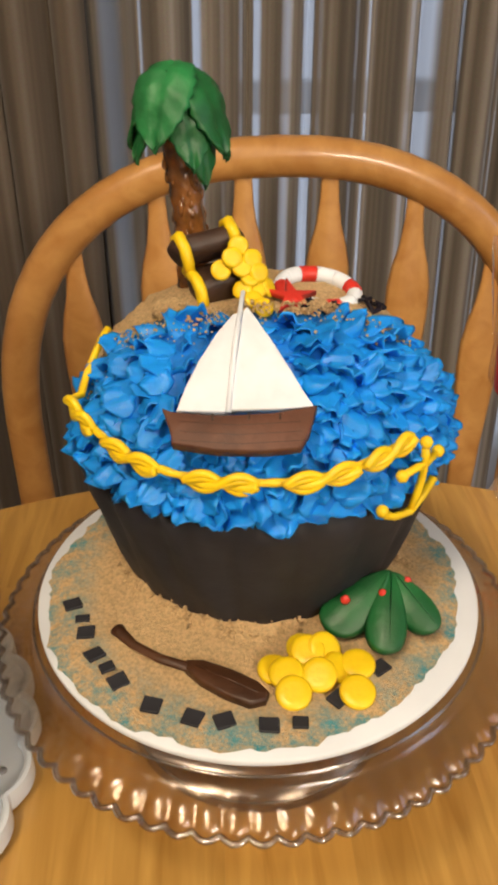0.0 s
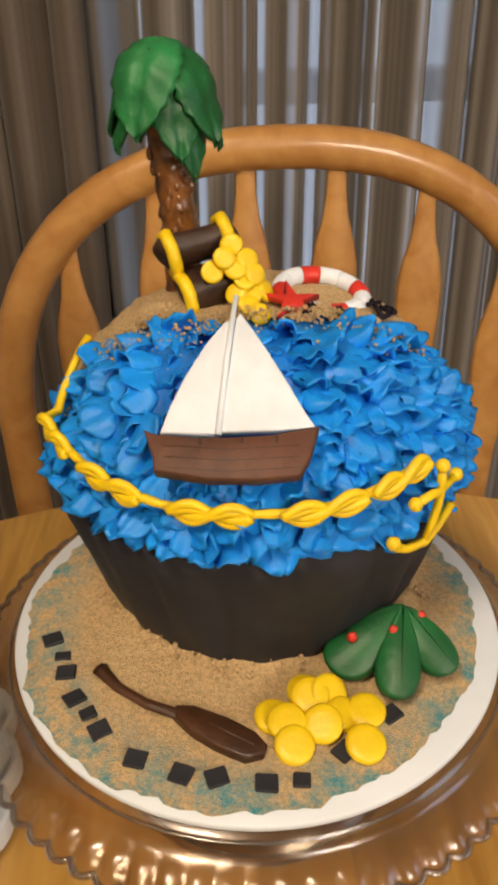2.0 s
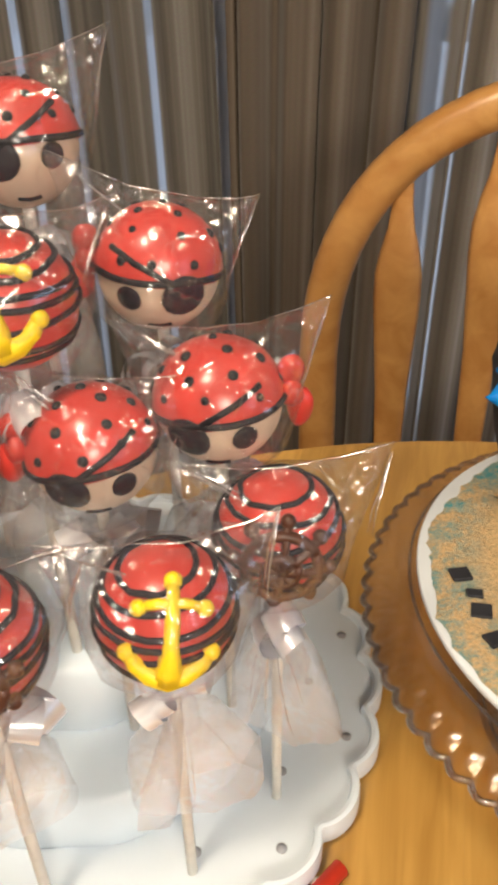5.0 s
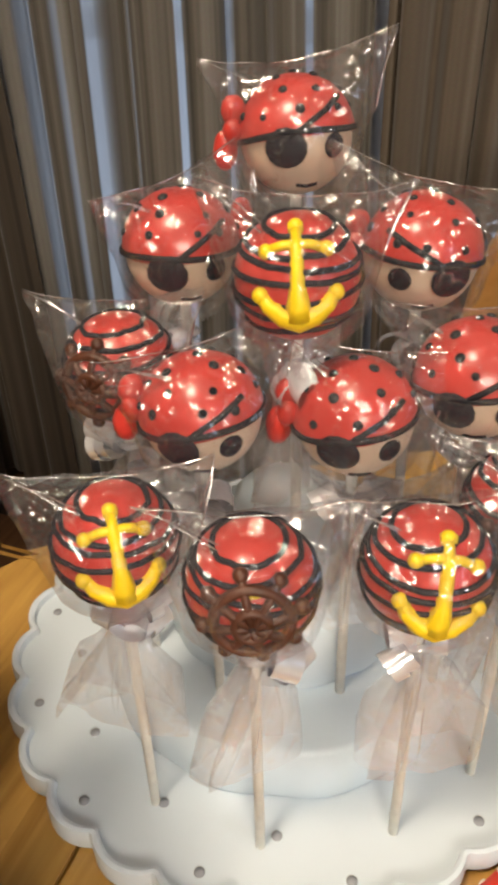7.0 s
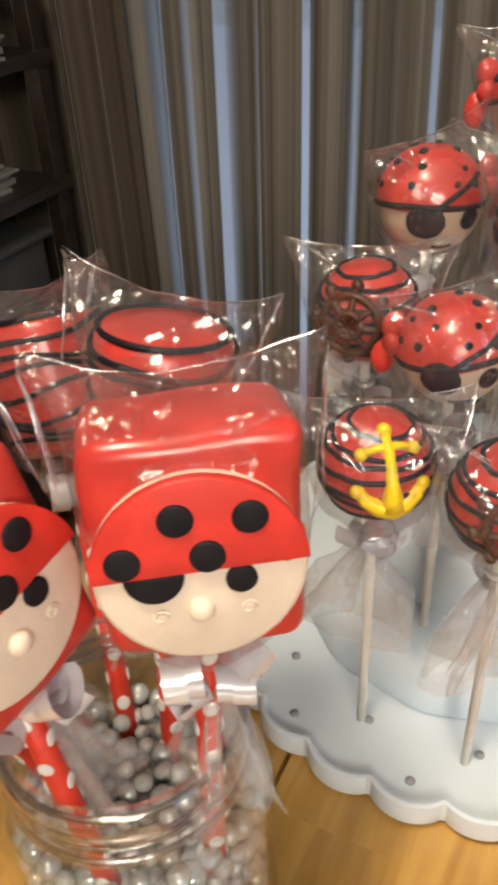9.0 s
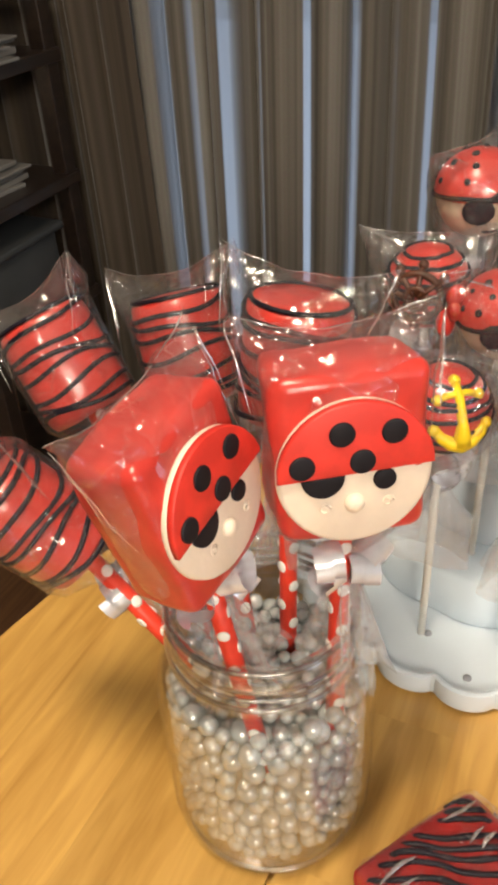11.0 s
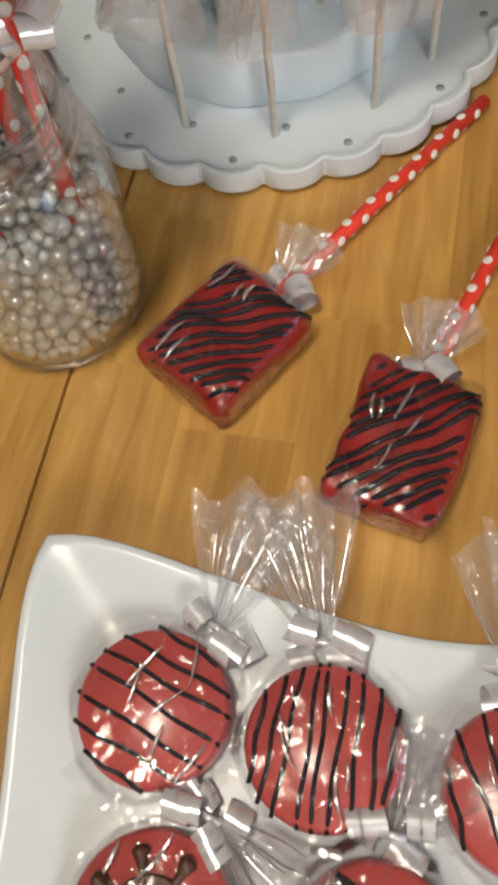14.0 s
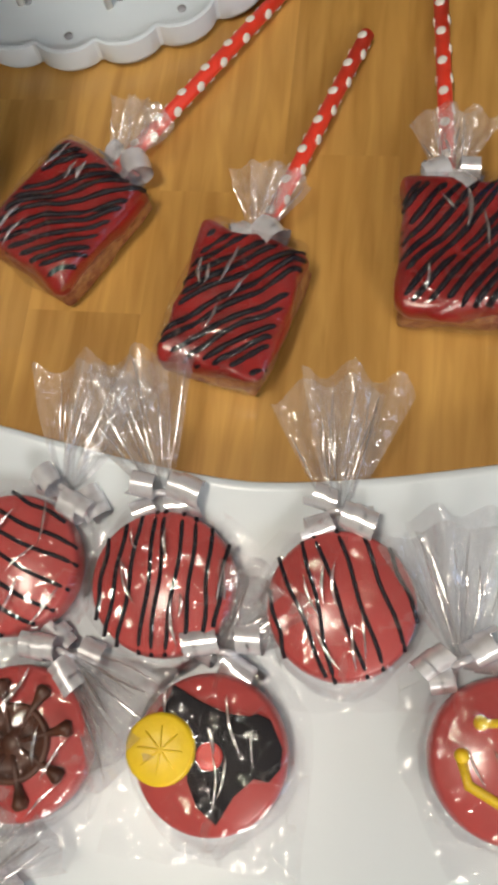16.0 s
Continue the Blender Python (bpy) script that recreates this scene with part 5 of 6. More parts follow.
def place_pop(kind, x, y, z, turn, seed, side=1, tilt=0.0, tail=-1, rise=7):
    r = math.hypot(x - SX, y - SY)
    foot = 0.0112 if r > 0.085 else (0.040 if r > 0.054 else (0.074 if r > 0.022 else 0.104))
    yaw = math.degrees(math.atan2(-0.146 - x, y)) + turn
    labels = {"cap": "cake pop with a black-dotted red cap, wrapped in cellophane", "anchor": "red striped cake pop with a yellow icing anchor, wrapped", "wheel": "red striped cake pop with a chocolate ship's wheel, wrapped"}
    pop = thing("cake_pop", pose(x, y, foot, 0, 0, yaw), labels[kind], "cake pop", "cake pops on the stand")
    bz = z - foot
    c = Vector((0, 0, bz))
    rnd = random.Random(seed)
    if kind == "cap":
        bm = bmesh.new()
        bmesh.ops.create_uvsphere(bm, u_segments=36, v_segments=20, radius=PR * 0.985)
        bm.transform(Matrix.Translation(c))
        ball = part("ball", bm, TAN, pop, "tan candy-coated ball")
        tl = Matrix.Translation(c) @ pose(0, 0, 0, -rise, tilt, 0)
        prof = [(PR * 1.035 * math.cos(radians(e)), PR * 1.0 * math.sin(radians(e)) + PR * 0.03) for e in (-4, 4, 14, 26, 38, 50, 62, 74, 84, 89.5)]
        bm = lathe([(PR * 0.97, prof[0][1] + 0.0005)] + prof, 44)
        jitter(bm, 0.0003, 90, seed)
        bm.transform(tl)
        cap = part("cap", bm, RED, ball, "red candy cap with black dots")
        bm = bmesh.new()
        sweep(bm, [(PR * 1.035 * math.cos(t), PR * 1.035 * math.sin(t), PR * (0.03 + 0.02 * math.sin(3 * t + seed))) for t in [i * 0.20944 for i in range(31)]], 0.0011, 7)
        bm.transform(tl)
        part("trim", bm, BLACK, ball, "black icing trim")
        for row, (el, n) in enumerate(((20, 9), (42, 7), (64, 4), (86, 1))):
            for k in range(n):
                az = 360 * k / n + row * 23 + rnd.uniform(-9, 9)
                bm = patch(bmesh.new(), az, el + rnd.uniform(-4, 4), rnd.uniform(0.0012, 0.0018), 0.0010, PR * 1.035)
                bm.transform(tl)
                part("dot", bm, BLACK, ball)
        b2 = patch(bmesh.new(), 24 * side, rise - 13, 0.0064, 0.0014, PR * 0.985, 1.08)
        b2.transform(Matrix.Translation(c))
        part("round_patch", b2, PLUM, ball, "dark round icing patch")
        b2 = patch(bmesh.new(), -26 * side, rise - 14, 0.0040, 0.0012, PR * 0.985)
        b2.transform(Matrix.Translation(c))
        part("small_patch", b2, PLUM, ball)
        b2 = tube([sp(20 * side, rise - 4, PR * 1.02) + c, sp(4 * side, rise + 7, PR * 1.06) + c, sp(-18 * side, rise + 18, PR * 1.06) + c, sp(-48 * side, rise + 28, PR * 1.06) + c], 0.0010, 7)
        part("strap", b2, BLACK, ball, "black icing strap")
        b2 = tube([sp(-14, -40, PR * 0.99) + c, sp(0, -43, PR * 0.99) + c, sp(14, -40, PR * 0.99) + c], 0.0007, 6)
        part("line", b2, BLACK, ball)
        bm = bmesh.new()
        blob(bm, sp(tail * 88, 8, PR * 1.14) + c, 0.0040, (0.9, 0.8, 1.1))
        blob(bm, sp(tail * 95, -8, PR * 1.28) + c, 0.0048, (0.9, 0.6, 1.4))
        blob(bm, sp(tail * 92, 24, PR * 1.22) + c, 0.0042, (1.0, 0.6, 1.2))
        part("knot", jitter(bm, 0.0006, 160), RED, ball, "red candy knot")
    else:
        ball = striped_ball(pop, c, seed)
        if kind == "anchor":
            drawn(ball, c, 27, [(p_, [q * 0.95 for q in w_] if isinstance(w_, list) else w_ * 0.9) for p_, w_ in ANCHOR], YELLOW, "anchor", "yellow icing anchor", PR * 1.025, tilt)
        else:
            drawn(ball, c, 6, WHEEL, CHOC, "wheel", "chocolate ship's wheel", PR * 1.06, tilt)
            if abs(tilt) < 20:
                part("dab", blob(bmesh.new(), on_face(30, 0.0, 0.05, PR * 1.02) + c, 0.0020, (1.6, 0.6, 0.6)), YELLOW, ball, "dab of yellow icing")
    pop_wrap(pop, seed, bz, 0.0)


place_pop("cap", -0.2331, 0.2716, 0.2415, 15, 1, -1, -3, -1, 15)
place_pop("cap", -0.2619, 0.2368, 0.2117, 9, 2, -1, 2, 1)
place_pop("anchor", -0.2152, 0.2192, 0.2142, 0, 3, tilt=3)
place_pop("cap", -0.1854, 0.2583, 0.2106, 8, 4, 1, 6, -1)
place_pop("wheel", -0.2760, 0.2122, 0.1765, -32, 5, tilt=30)
place_pop("cap", -0.2390, 0.1965, 0.1750, 0, 6, -1, -8, -1)
place_pop("cap", -0.1945, 0.2150, 0.1715, 11, 7, -1, -8, -1)
place_pop("cap", -0.1605, 0.2333, 0.1813, 8, 8, -1, -6, 1)
place_pop("anchor", -0.2535, 0.1606, 0.1472, 0, 9, tilt=2)
place_pop("wheel", -0.2084, 0.1582, 0.1468, 0, 10)
place_pop("anchor", -0.1628, 0.1807, 0.1464, 20, 11, tilt=-10)
place_pop("wheel", -0.1390, 0.2165, 0.1480, 16, 12, tilt=25)

# ---- jar of pearls ----
JX, JY = -0.2925, 0.0586
jar = thing("glass_jar", pose(JX, JY, 0), "clear glass preserving jar filled with silver-white pearls", "jar")
outer = [(0.002, 0.0015), (0.028, 0.0010), (0.0325, 0.0), (0.0360, 0.0025), (0.0385, 0.010), (0.0392, 0.022), (0.0392, 0.074), (0.0382, 0.084), (0.0355, 0.092), (0.0330, 0.0960), (0.0322, 0.0985), (0.0336, 0.1005), (0.0340, 0.1025), (0.0328, 0.1045), (0.0326, 0.1130), (0.0336, 0.1150), (0.0330, 0.1185), (0.0316, 0.1200)]
outer = [(r * 1.09, z) for r, z in outer]
part("jar_glass", lathe(outer + [(r - 0.0026, z) for r, z in outer[:3:-1]] + [(0.002, 0.005)], 72), JARGLASS, jar, "clear glass body with a threaded neck")
bm = bmesh.new()
for k in range(2):
    sweep(bm, [(0.0349 * math.cos(t), 0.0349 * math.sin(t), 0.1065 + 0.004 * k + 0.0006 * math.sin(t)) for t in [i * 0.13 for i in range(48)]], 0.0008, 6)
part("thread", bm, RIMGLASS, jar, "moulded glass thread")
for r, z, w in ((0.0345, 0.1188, 0.0010), (0.0360, 0.1022, 0.0010), (0.0372, 0.0014, 0.0012)):
    part("glass_ring", tube([(r * math.cos(k * 0.0873), r * math.sin(k * 0.0873), z) for k in range(73)], w, 7, 1, (0, 0, 1)), RIMGLASS, jar)
rnd = random.Random(77)
bm = bmesh.new()
placed, cells = [], {}
tries = 0
while len(placed) < 1900 and tries < 130000:
    tries += 1
    pr = 0.0046 if tries < 420 else (rnd.choice((0.0034, 0.0038)) if tries < 5000 else rnd.choice((0.0026, 0.0028, 0.0031)))
    z = 0.005 + pr + rnd.random() * (0.078 - pr) if tries > 420 else 0.030 + rnd.random() * 0.050
    lim = (0.0394 if z < 0.076 else 0.0394 - (z - 0.076) * 0.32) - pr
    if z < 0.012:
        lim -= 0.004
    q = rnd.random()
    r = lim * (1 - 0.0 * q) if q < 0.7 else lim * math.sqrt(rnd.random())
    if r < 0.024 and z < 0.072:
        continue
    a = rnd.uniform(0, 2 * math.pi)
    p = (r * math.cos(a), r * math.sin(a), z)
    cell = tuple(int(q // 0.0085) for q in p)
    near = [o for dx in (-1, 0, 1) for dy in (-1, 0, 1) for dz in (-1, 0, 1) for o in cells.get((cell[0] + dx, cell[1] + dy, cell[2] + dz), ())]
    if any((p[0] - o[0]) ** 2 + (p[1] - o[1]) ** 2 + (p[2] - o[2]) ** 2 < (0.93 * (pr + o[3])) ** 2 for o in near):
        continue
    placed.append((*p, pr))
    cells.setdefault(cell, []).append(placed[-1])
unit = bmesh.new()
bmesh.ops.create_icosphere(unit, subdivisions=2, radius=1)
uv_ = np.array([v.co[:] for v in unit.verts])
uf = np.array([[v.index for v in f.verts] for f in unit.faces])
unit.free()
core = lathe([(0.002, 0.009), (0.030, 0.010), (0.0325, 0.02), (0.0325, 0.068), (0.028, 0.073), (0.002, 0.075)], 32)
core_v = np.array([v.co[:] for v in core.verts])
core.verts.index_update()
core_f = [[v.index for v in f.verts] for f in core.faces]
core.free()
vs = np.concatenate([uv_ * o[3] + np.array(o[:3]) for o in placed])
fs = np.concatenate([uf + len(uv_) * k for k in range(len(placed))])
me = bpy.data.meshes.new("pearls")
me.from_pydata(vs.tolist() + core_v.tolist(), [], fs.tolist() + [[i + len(vs) for i in f] for f in core_f])
me.polygons.foreach_set("use_smooth", [True] * len(me.polygons))
me.materials.append(PEARL)
ob = new("pearls", me)
ob.location = (JX, JY, 0)
tagged(ob, "silver-white sugar pearls of mixed sizes filling the jar", "pearls", kind="stuff")


def treat_wrap(parent, w, d, h, seed, tie_z, ear=0.70):
    """Clear bag round a block or a drum that stands from z = 0 to h, tied below."""
    lv = [(tie_z, 0.003, 0.003), (tie_z + 0.006, 0.009, 0.008), (-0.004, w * 0.46, d * 0.46), (0.002, w * 0.535, d * 0.535), (h * 0.35, w * 0.56, d * 0.56), (h * 0.7, w * 0.57, d * 0.56), (h * 0.88, w * 0.59, d * 0.55), (h + 0.001, w * (ear - 0.06), d * 0.40), (h + 0.005, w * (ear - 0.02), d * 0.18), (h + 0.008, w * ear, 0.001)]
    bag = part("wrap", bag_shape(lv, 0.007, seed, 34, 0.0022), FILM, parent, "clear cellophane bag")
    half = w * ear
    bag_edges(bag, [(half * q / 10, 0.0, h + 0.0082 + 0.007 * (q / 10) ** 2) for q in range(-10, 11)], [(half, h + 0.0145, w * 0.56, h * 0.45), (-half, h + 0.0145, -w * 0.56, h * 0.45)], lambda v: v, Matrix(), seed)
    rnd = random.Random(seed)
    for k in range(3):
        mt = pose(0, 0, tie_z, 0, 0, 10 + 58 * k) @ pose(0, 0, 0, 8 - 8 * k)
        bm = fan_tail(0.050, 0.016, seed + k, 1.5)
        bm.transform(mt)
        tail_folds(part("wrap_tail", bm, FILM_FLAT, parent), mt, 0.050, 0.016, seed + k, 1.5, count=4)
    bm = bmesh.new()
    for k in range(4):
        a = rnd.uniform(0, 6.28) if k > 1 else (0.3 + math.pi * k)
        curl(bm, (0.003 * math.cos(a), 0.003 * math.sin(a), tie_z), (math.cos(a), math.sin(a) - 0.3, rnd.uniform(-0.2, 0.4)), rnd.uniform(0.0050, 0.0068), rnd.uniform(1.6, 2.4), 0.0058, rnd.uniform(0, 6))
    part("ribbon", bm, RIBBON, parent, "silver curling ribbon")


def block_treat(m, seed, foot, group="wrapped treats in the jar", drop=0.0):
    """A red block treat with a round dotted plaque on its front (-y)."""
    t = thing("marshmallow_pop", m, "red block marshmallow pop with a black-dotted round plaque, wrapped", "marshmallow pop", group)
    W, D, Hh = 0.0460, 0.028, 0.0545
    block = box(W, D, Hh + drop, 0.0048, pose(0, 0, -drop), seg=4)
    bmesh.ops.subdivide_edges(block, edges=[e for e in block.edges if e.calc_length() > 0.012], cuts=5, use_grid_fill=True)
    for v in block.verts:
        v.co.x *= 1 - 0.03 * smoothstep(0.03, -0.012, v.co.z)
    part("block", jitter(block, 0.0016, 55, seed), RED, t, "red candy-coated block")
    y0 = -D / 2
    turn = pose(0, y0 + 0.0006, 0.0240, 90)
    R = 0.0232
    disc = part("plaque", lathe([(0.0002, 0), (R * 0.97, 0), (R, 0.001), (R * 0.985, 0.0028), (R * 0.93, 0.0036), (0.0002, 0.0040)], 48), CREAM, t, "cream fondant plaque")
    disc.data.transform(turn)
    seg_ = [(R * 1.01 * math.cos(a), R * 1.01 * math.sin(a)) for a in [radians(4 + 172 * k / 24) for k in range(25)]]
    seg_[0], seg_[-1] = (R * 1.0, R * 0.06), (-R * 1.0, R * 0.02)
    part("plaque_top", slab(seg_, 0.0022, 0.0006, turn @ pose(0, 0, 0.0030)), RED_ICING, t, "red fondant upper part")

    def spot(x, y, r, z, material, name, sq=1.0):
        bm = lathe([(0.0002, 0), (r, 0), (r, 0.0006), (r * 0.94, 0.0009), (r * 0.86, 0.0010), (0.0002, 0.0010)], 24)
        bm.transform(turn @ Matrix.Translation((x, y, z)) @ Matrix.Diagonal((1, sq, 1, 1)))
        part(name, bm, material, t)

    for x, y in ((-0.0042, 0.0142), (0.0109, 0.0133), (-0.0159, 0.0052), (0.0016, 0.0050)):
        spot(x, y, 0.0038, 0.0050, BLACK, "dot")
    half = [(0.0064 * math.cos(a), 0.0066 * math.sin(a)) for a in [math.pi + math.pi * k / 16 for k in range(17)]]
    part("half_patch", slab(half, 0.0013, 0.0003, turn @ pose(-0.0099, 0.0010, 0.0040)), BLACK, t, "black half-round patch")
    spot(0.0084, -0.0022, 0.0034, 0.0039, BLACK, "small_dot")
    part("button", blob(bmesh.new(), turn @ Vector((-0.0007, -0.0090, 0.0042)), 0.0031, (1, 0.7, 1)), CREAM, t, "cream fondant button")
    for sx in (-1, 1):
        part("swirl", tube([turn @ Vector((sx * 0.0095 + 0.0018 * math.cos(a) * (1 - a / 14), -0.0100 + 0.0018 * math.sin(a) * (1 - a / 14), 0.0040)) for a in [k * 0.5 for k in range(18)]], 0.00035, 5), CREAM, t)
    part("knot", blob(bmesh.new(), turn @ Vector((0.0195, 0.0045, 0.0028)), 0.0035, (0.8, 0.5, 1.5), turn=pose(0, 0, 0, 0, 20, 0)), RED_ICING, t)
    treat_wrap(t, W, D, Hh, seed, -0.016 - drop * 0.6)
    inv = m.inverted()
    straw(t, (0, 0, 0.002), inv @ Vector(foot))


def drum_treat(m, seed, foot):
    t = thing("marshmallow_pop", m, "red round marshmallow pop with black icing stripes, wrapped", "marshmallow pop", "wrapped treats in the jar")
    R, Hh = 0.0185, 0.042
    bm = lathe([(0.0002, 0), (R * 0.88, 0), (R * 0.97, 0.003), (R, 0.008), (R * 1.0, Hh - 0.007), (R * 0.965, Hh - 0.002), (R * 0.87, Hh), (R * 0.5, Hh + 0.0006), (0.0002, Hh + 0.0008)], 48)
    body = part("drum", jitter(bm, 0.0005, 80, seed), RED, t, "red candy-coated drum")
    for k, z in enumerate((0.004, 0.009, 0.014, 0.020, 0.026, 0.032, 0.0375)):
        pts = [(R * 1.012 * math.cos(a), R * 1.012 * math.sin(a), z + 0.0022 * math.sin(a + k * 1.7 + seed) + 0.0010 * math.sin(3 * a + k)) for a in [i * 0.2618 for i in range(25)]]
        part("stripe", tube(pts, 0.0010, 6), PLUM, body)
    pts = [(R * 0.92 * math.cos(a), R * 0.92 * math.sin(a), Hh + 0.0002) for a in [i * 0.2618 for i in range(25)]]
    part("stripe", tube(pts, 0.0009, 6), PLUM, body)
    treat_wrap(t, R * 2, R * 2, Hh, seed, -0.016, 0.84)
    straw(t, (0, 0, 0.002), m.inverted() @ Vector(foot))


def leaning(x, y, z, yaw, lean_x=0.0, lean_y=0.0):
    return Matrix.Translation((x, y, z)) @ pose(0, 0, 0, 0, 0, yaw) @ pose(0, 0, 0, lean_x, lean_y, 0)


block_treat(leaning(-0.2636, 0.0622, 0.1640, 34, -8, 0), 31, (JX + 0.031, JY - 0.008, 0.066))
block_treat(leaning(-0.2975, 0.0292, 0.1665, 84, -10, -9) @ Matrix.Scale(0.94, 4), 32, (JX + 0.013, JY - 0.028, 0.058), drop=0.005)
drum_treat(leaning(-0.2955, 0.0945, 0.1755, 0, -10, 4), 33, (JX + 0.004, JY + 0.012, 0.055))
drum_treat(leaning(-0.3415, 0.1130, 0.1612, 0, -14, -18), 34, (JX - 0.008, JY + 0.010, 0.055))
drum_treat(leaning(-0.3765, 0.0900, 0.1612, 0, -8, -34), 35, (JX - 0.012, JY + 0.004, 0.055))
drum_treat(leaning(-0.3580, 0.0460, 0.1310, 0, 16, -42), 36, (JX - 0.012, JY - 0.004, 0.055))


def wrap_creases(wrap, seed, rx, ry, z, ang, count, bold=1.0):
    """Folds standing up from a wrap drawn tight over a flat treat, most of them along one direction."""
    rnd = random.Random(seed * 3)
    for k in range(count):
        cx, cy = rnd.uniform(-rx, rx), rnd.uniform(-ry, ry)
        a = radians(ang + rnd.gauss(0, 16))
        half = rnd.uniform(0.004, 0.010)
        bend = rnd.uniform(-0.0015, 0.0015)
        pts = []
        for i in range(9):
            q = i / 4 - 1
            x = cx + half * q * math.cos(a) - bend * q * q * math.sin(a)
            y = cy + half * q * math.sin(a) + bend * q * q * math.cos(a)
            pts.append((x, y, z + 0.0004 * math.sin(q * 6 + k) - 0.0025 * max(0.0, math.hypot(x / rx, y / ry) - 1)))
        fat = bold * rnd.uniform(0.0004, 0.0009)
        part("wrap_fold", tube(pts, [fat * (0.15 + 0.85 * math.cos(math.pi * (i / 8 - 0.5))) for i in range(9)], 6, 0.4, (0, 0, 1)), FILM_EDGE, wrap)


# ---- wrapped block treats with straws, lying on the table ----
def crisp_treat(x, y, ang, seed, sx, sy, straw_ang, straw_len, zig):
    t = thing("rice_treat_pop", pose(x, y, 0.0, 0, 0, ang - 90), "wrapped dark red rice treat with black drizzle on a straw", "rice treat", "rice treats on the table")
    under = box(sx * 0.975, sy * 0.975, 0.0125, 0.003, pose(0, 0, 0.0012))
    bmesh.ops.subdivide_edges(under, edges=[e for e in under.edges if e.calc_length() > 0.02], cuts=6, use_grid_fill=True)
    jitter(jitter(under, 0.0022, 48, seed), 0.0016, 260, seed)
    part("crisp_base", under, CRISP, t, "toffee-brown crisped rice underside")
    bm = box(sx, sy, 0.0118, 0.0046, pose(0, 0, 0.0097), seg=4)
    bmesh.ops.subdivide_edges(bm, edges=[e for e in bm.edges if e.calc_length() > 0.02], cuts=5, use_grid_fill=True)
    coat = part("coating", jitter(jitter(bm, 0.0044, 48, seed), 0.0016, 130, seed + 5), DARKRED, t, "dark red candy coating")
    rnd = random.Random(seed)
    n = 16
    reach = sy / 2 + zig * sx * 0.5

    def on_coat(x, y):
        """A place on the uneven top of the coating, curving down at its edges."""
        edge = max(abs(x) / (sx / 2), abs(y) / (sy / 2))
        p = Vector((x, y, 0.0220 - 0.0046 * smoothstep(0.82, 1.0, edge)))
        p.z += noise.noise_vector(p * 48 + Vector((seed, seed * 2, 0))).z * 0.0044
        p.z += noise.noise_vector(p * 130 + Vector((seed + 5, seed * 2 + 10, 0))).z * 0.0016
        return p

    for k in range(n):
        v = -reach + 2 * reach * (k + 0.5) / n + rnd.uniform(-0.0012, 0.0012)
        tilt = zig + rnd.uniform(-0.10, 0.10)
        pts = []
        for i in range(27):
            xx = sx * 0.97 * (-0.5 + i / 26)
            yy = v + tilt * xx + 0.0009 * math.sin(xx * 260 + k * 1.3)
            if abs(yy) <= sy * 0.48:
                pts.append(on_coat(xx, yy))
        if len(pts) > 3:
            part("drizzle", tube(pts, [0.00128 + 0.0004 * noise.noise((i * 0.4, k, seed)) for i in range(len(pts))], 6, 0.8), PLUM, coat)
    bm = box(sx * 1.05, sy * 1.06, 0.0252, 0.006, pose(0, 0, 0.0006), seg=2)
    bmesh.ops.subdivide_edges(bm, edges=[e for e in bm.edges if e.calc_length() > 0.015], cuts=3, use_grid_fill=True)
    wrap = part("wrap", jitter(bm, 0.0034, 60, seed + 3), FILM_TIGHT, t, "clear cellophane wrap")
    wrap_creases(wrap, seed, sx * 0.34, sy * 0.36, 0.0272, 95, 5, 1.5)
    tie = Vector((0.004 * math.sin(seed), sy / 2 + 0.006, 0.0095))
    bm = bag_shape([(0.0, 0.0034, 0.0034), (0.004, 0.012, 0.006), (0.008, sx * 0.42, 0.0085), (0.011, sx * 0.5, 0.0095)], 0.0, seed, 26, 0.001)
    bm.transform(Matrix.Translation(tie) @ pose(0, 0, 0, 90))
    part("wrap_neck", bm, FILM, t)
    for k in range(2):
        mt = Matrix.Translation(tie) @ pose(0, 0, 0, 108 + 8 * k, 0, 12 - 24 * k)
        bm = fan_tail(0.030, 0.015, seed + k, 3, 8, 14)
        bm.transform(mt)
        tail_folds(part("wrap_tail", bm, FILM_FLAT, t), mt, 0.030, 0.015, seed + k, 3, count=3)
    bm = bmesh.new()
    for k, sgn in enumerate((-1, 1, -1, 1)):
        curl(bm, tie + Vector((sgn * 0.003, 0, 0)), (sgn, 0.15 - 0.3 * k, 0.1), 0.0048 + 0.0006 * k, 2.0 + 0.3 * k, 0.0045, 1.3 * k + seed, 0.0036)
    part("ribbon", bm, RIBBON, t, "silver curling ribbon")
    d = radians(straw_ang - ang + 90)
    straw(t, (tie.x, sy / 2 - 0.012, 0.0085), (tie.x + straw_len * math.cos(d), tie.y + straw_len * math.sin(d), 0.0034))


crisp_treat(-0.2085, 0.0400, 60, 41, 0.0475, 0.0600, 57.5, 0.150, 1.15)
crisp_treat(-0.1300, 0.0010, 76, 42, 0.0460, 0.0630, 70, 0.118, 1.05)
crisp_treat(-0.0400, 0.0310, 91, 43, 0.0480, 0.0610, 94, 0.112, 1.25)

# ---- square china plate ----
PX, PY, HALF = -0.1150, -0.2010, 0.1540
plate = thing("square_plate", pose(PX, PY, 0), "white glazed square china plate with raised curved corners", "plate")


def plate_outline(t):
    """A square with slightly hollow sides and rounded corners."""
    c, s = math.cos(t), math.sin(t)
    n = 9.0
    r = HALF / ((abs(c) ** n + abs(s) ** n) ** (1 / n))
    q = min(abs(c), abs(s)) / max(abs(c), abs(s))
    return r * (1 - 0.165 * (1 - q ** 1.6))


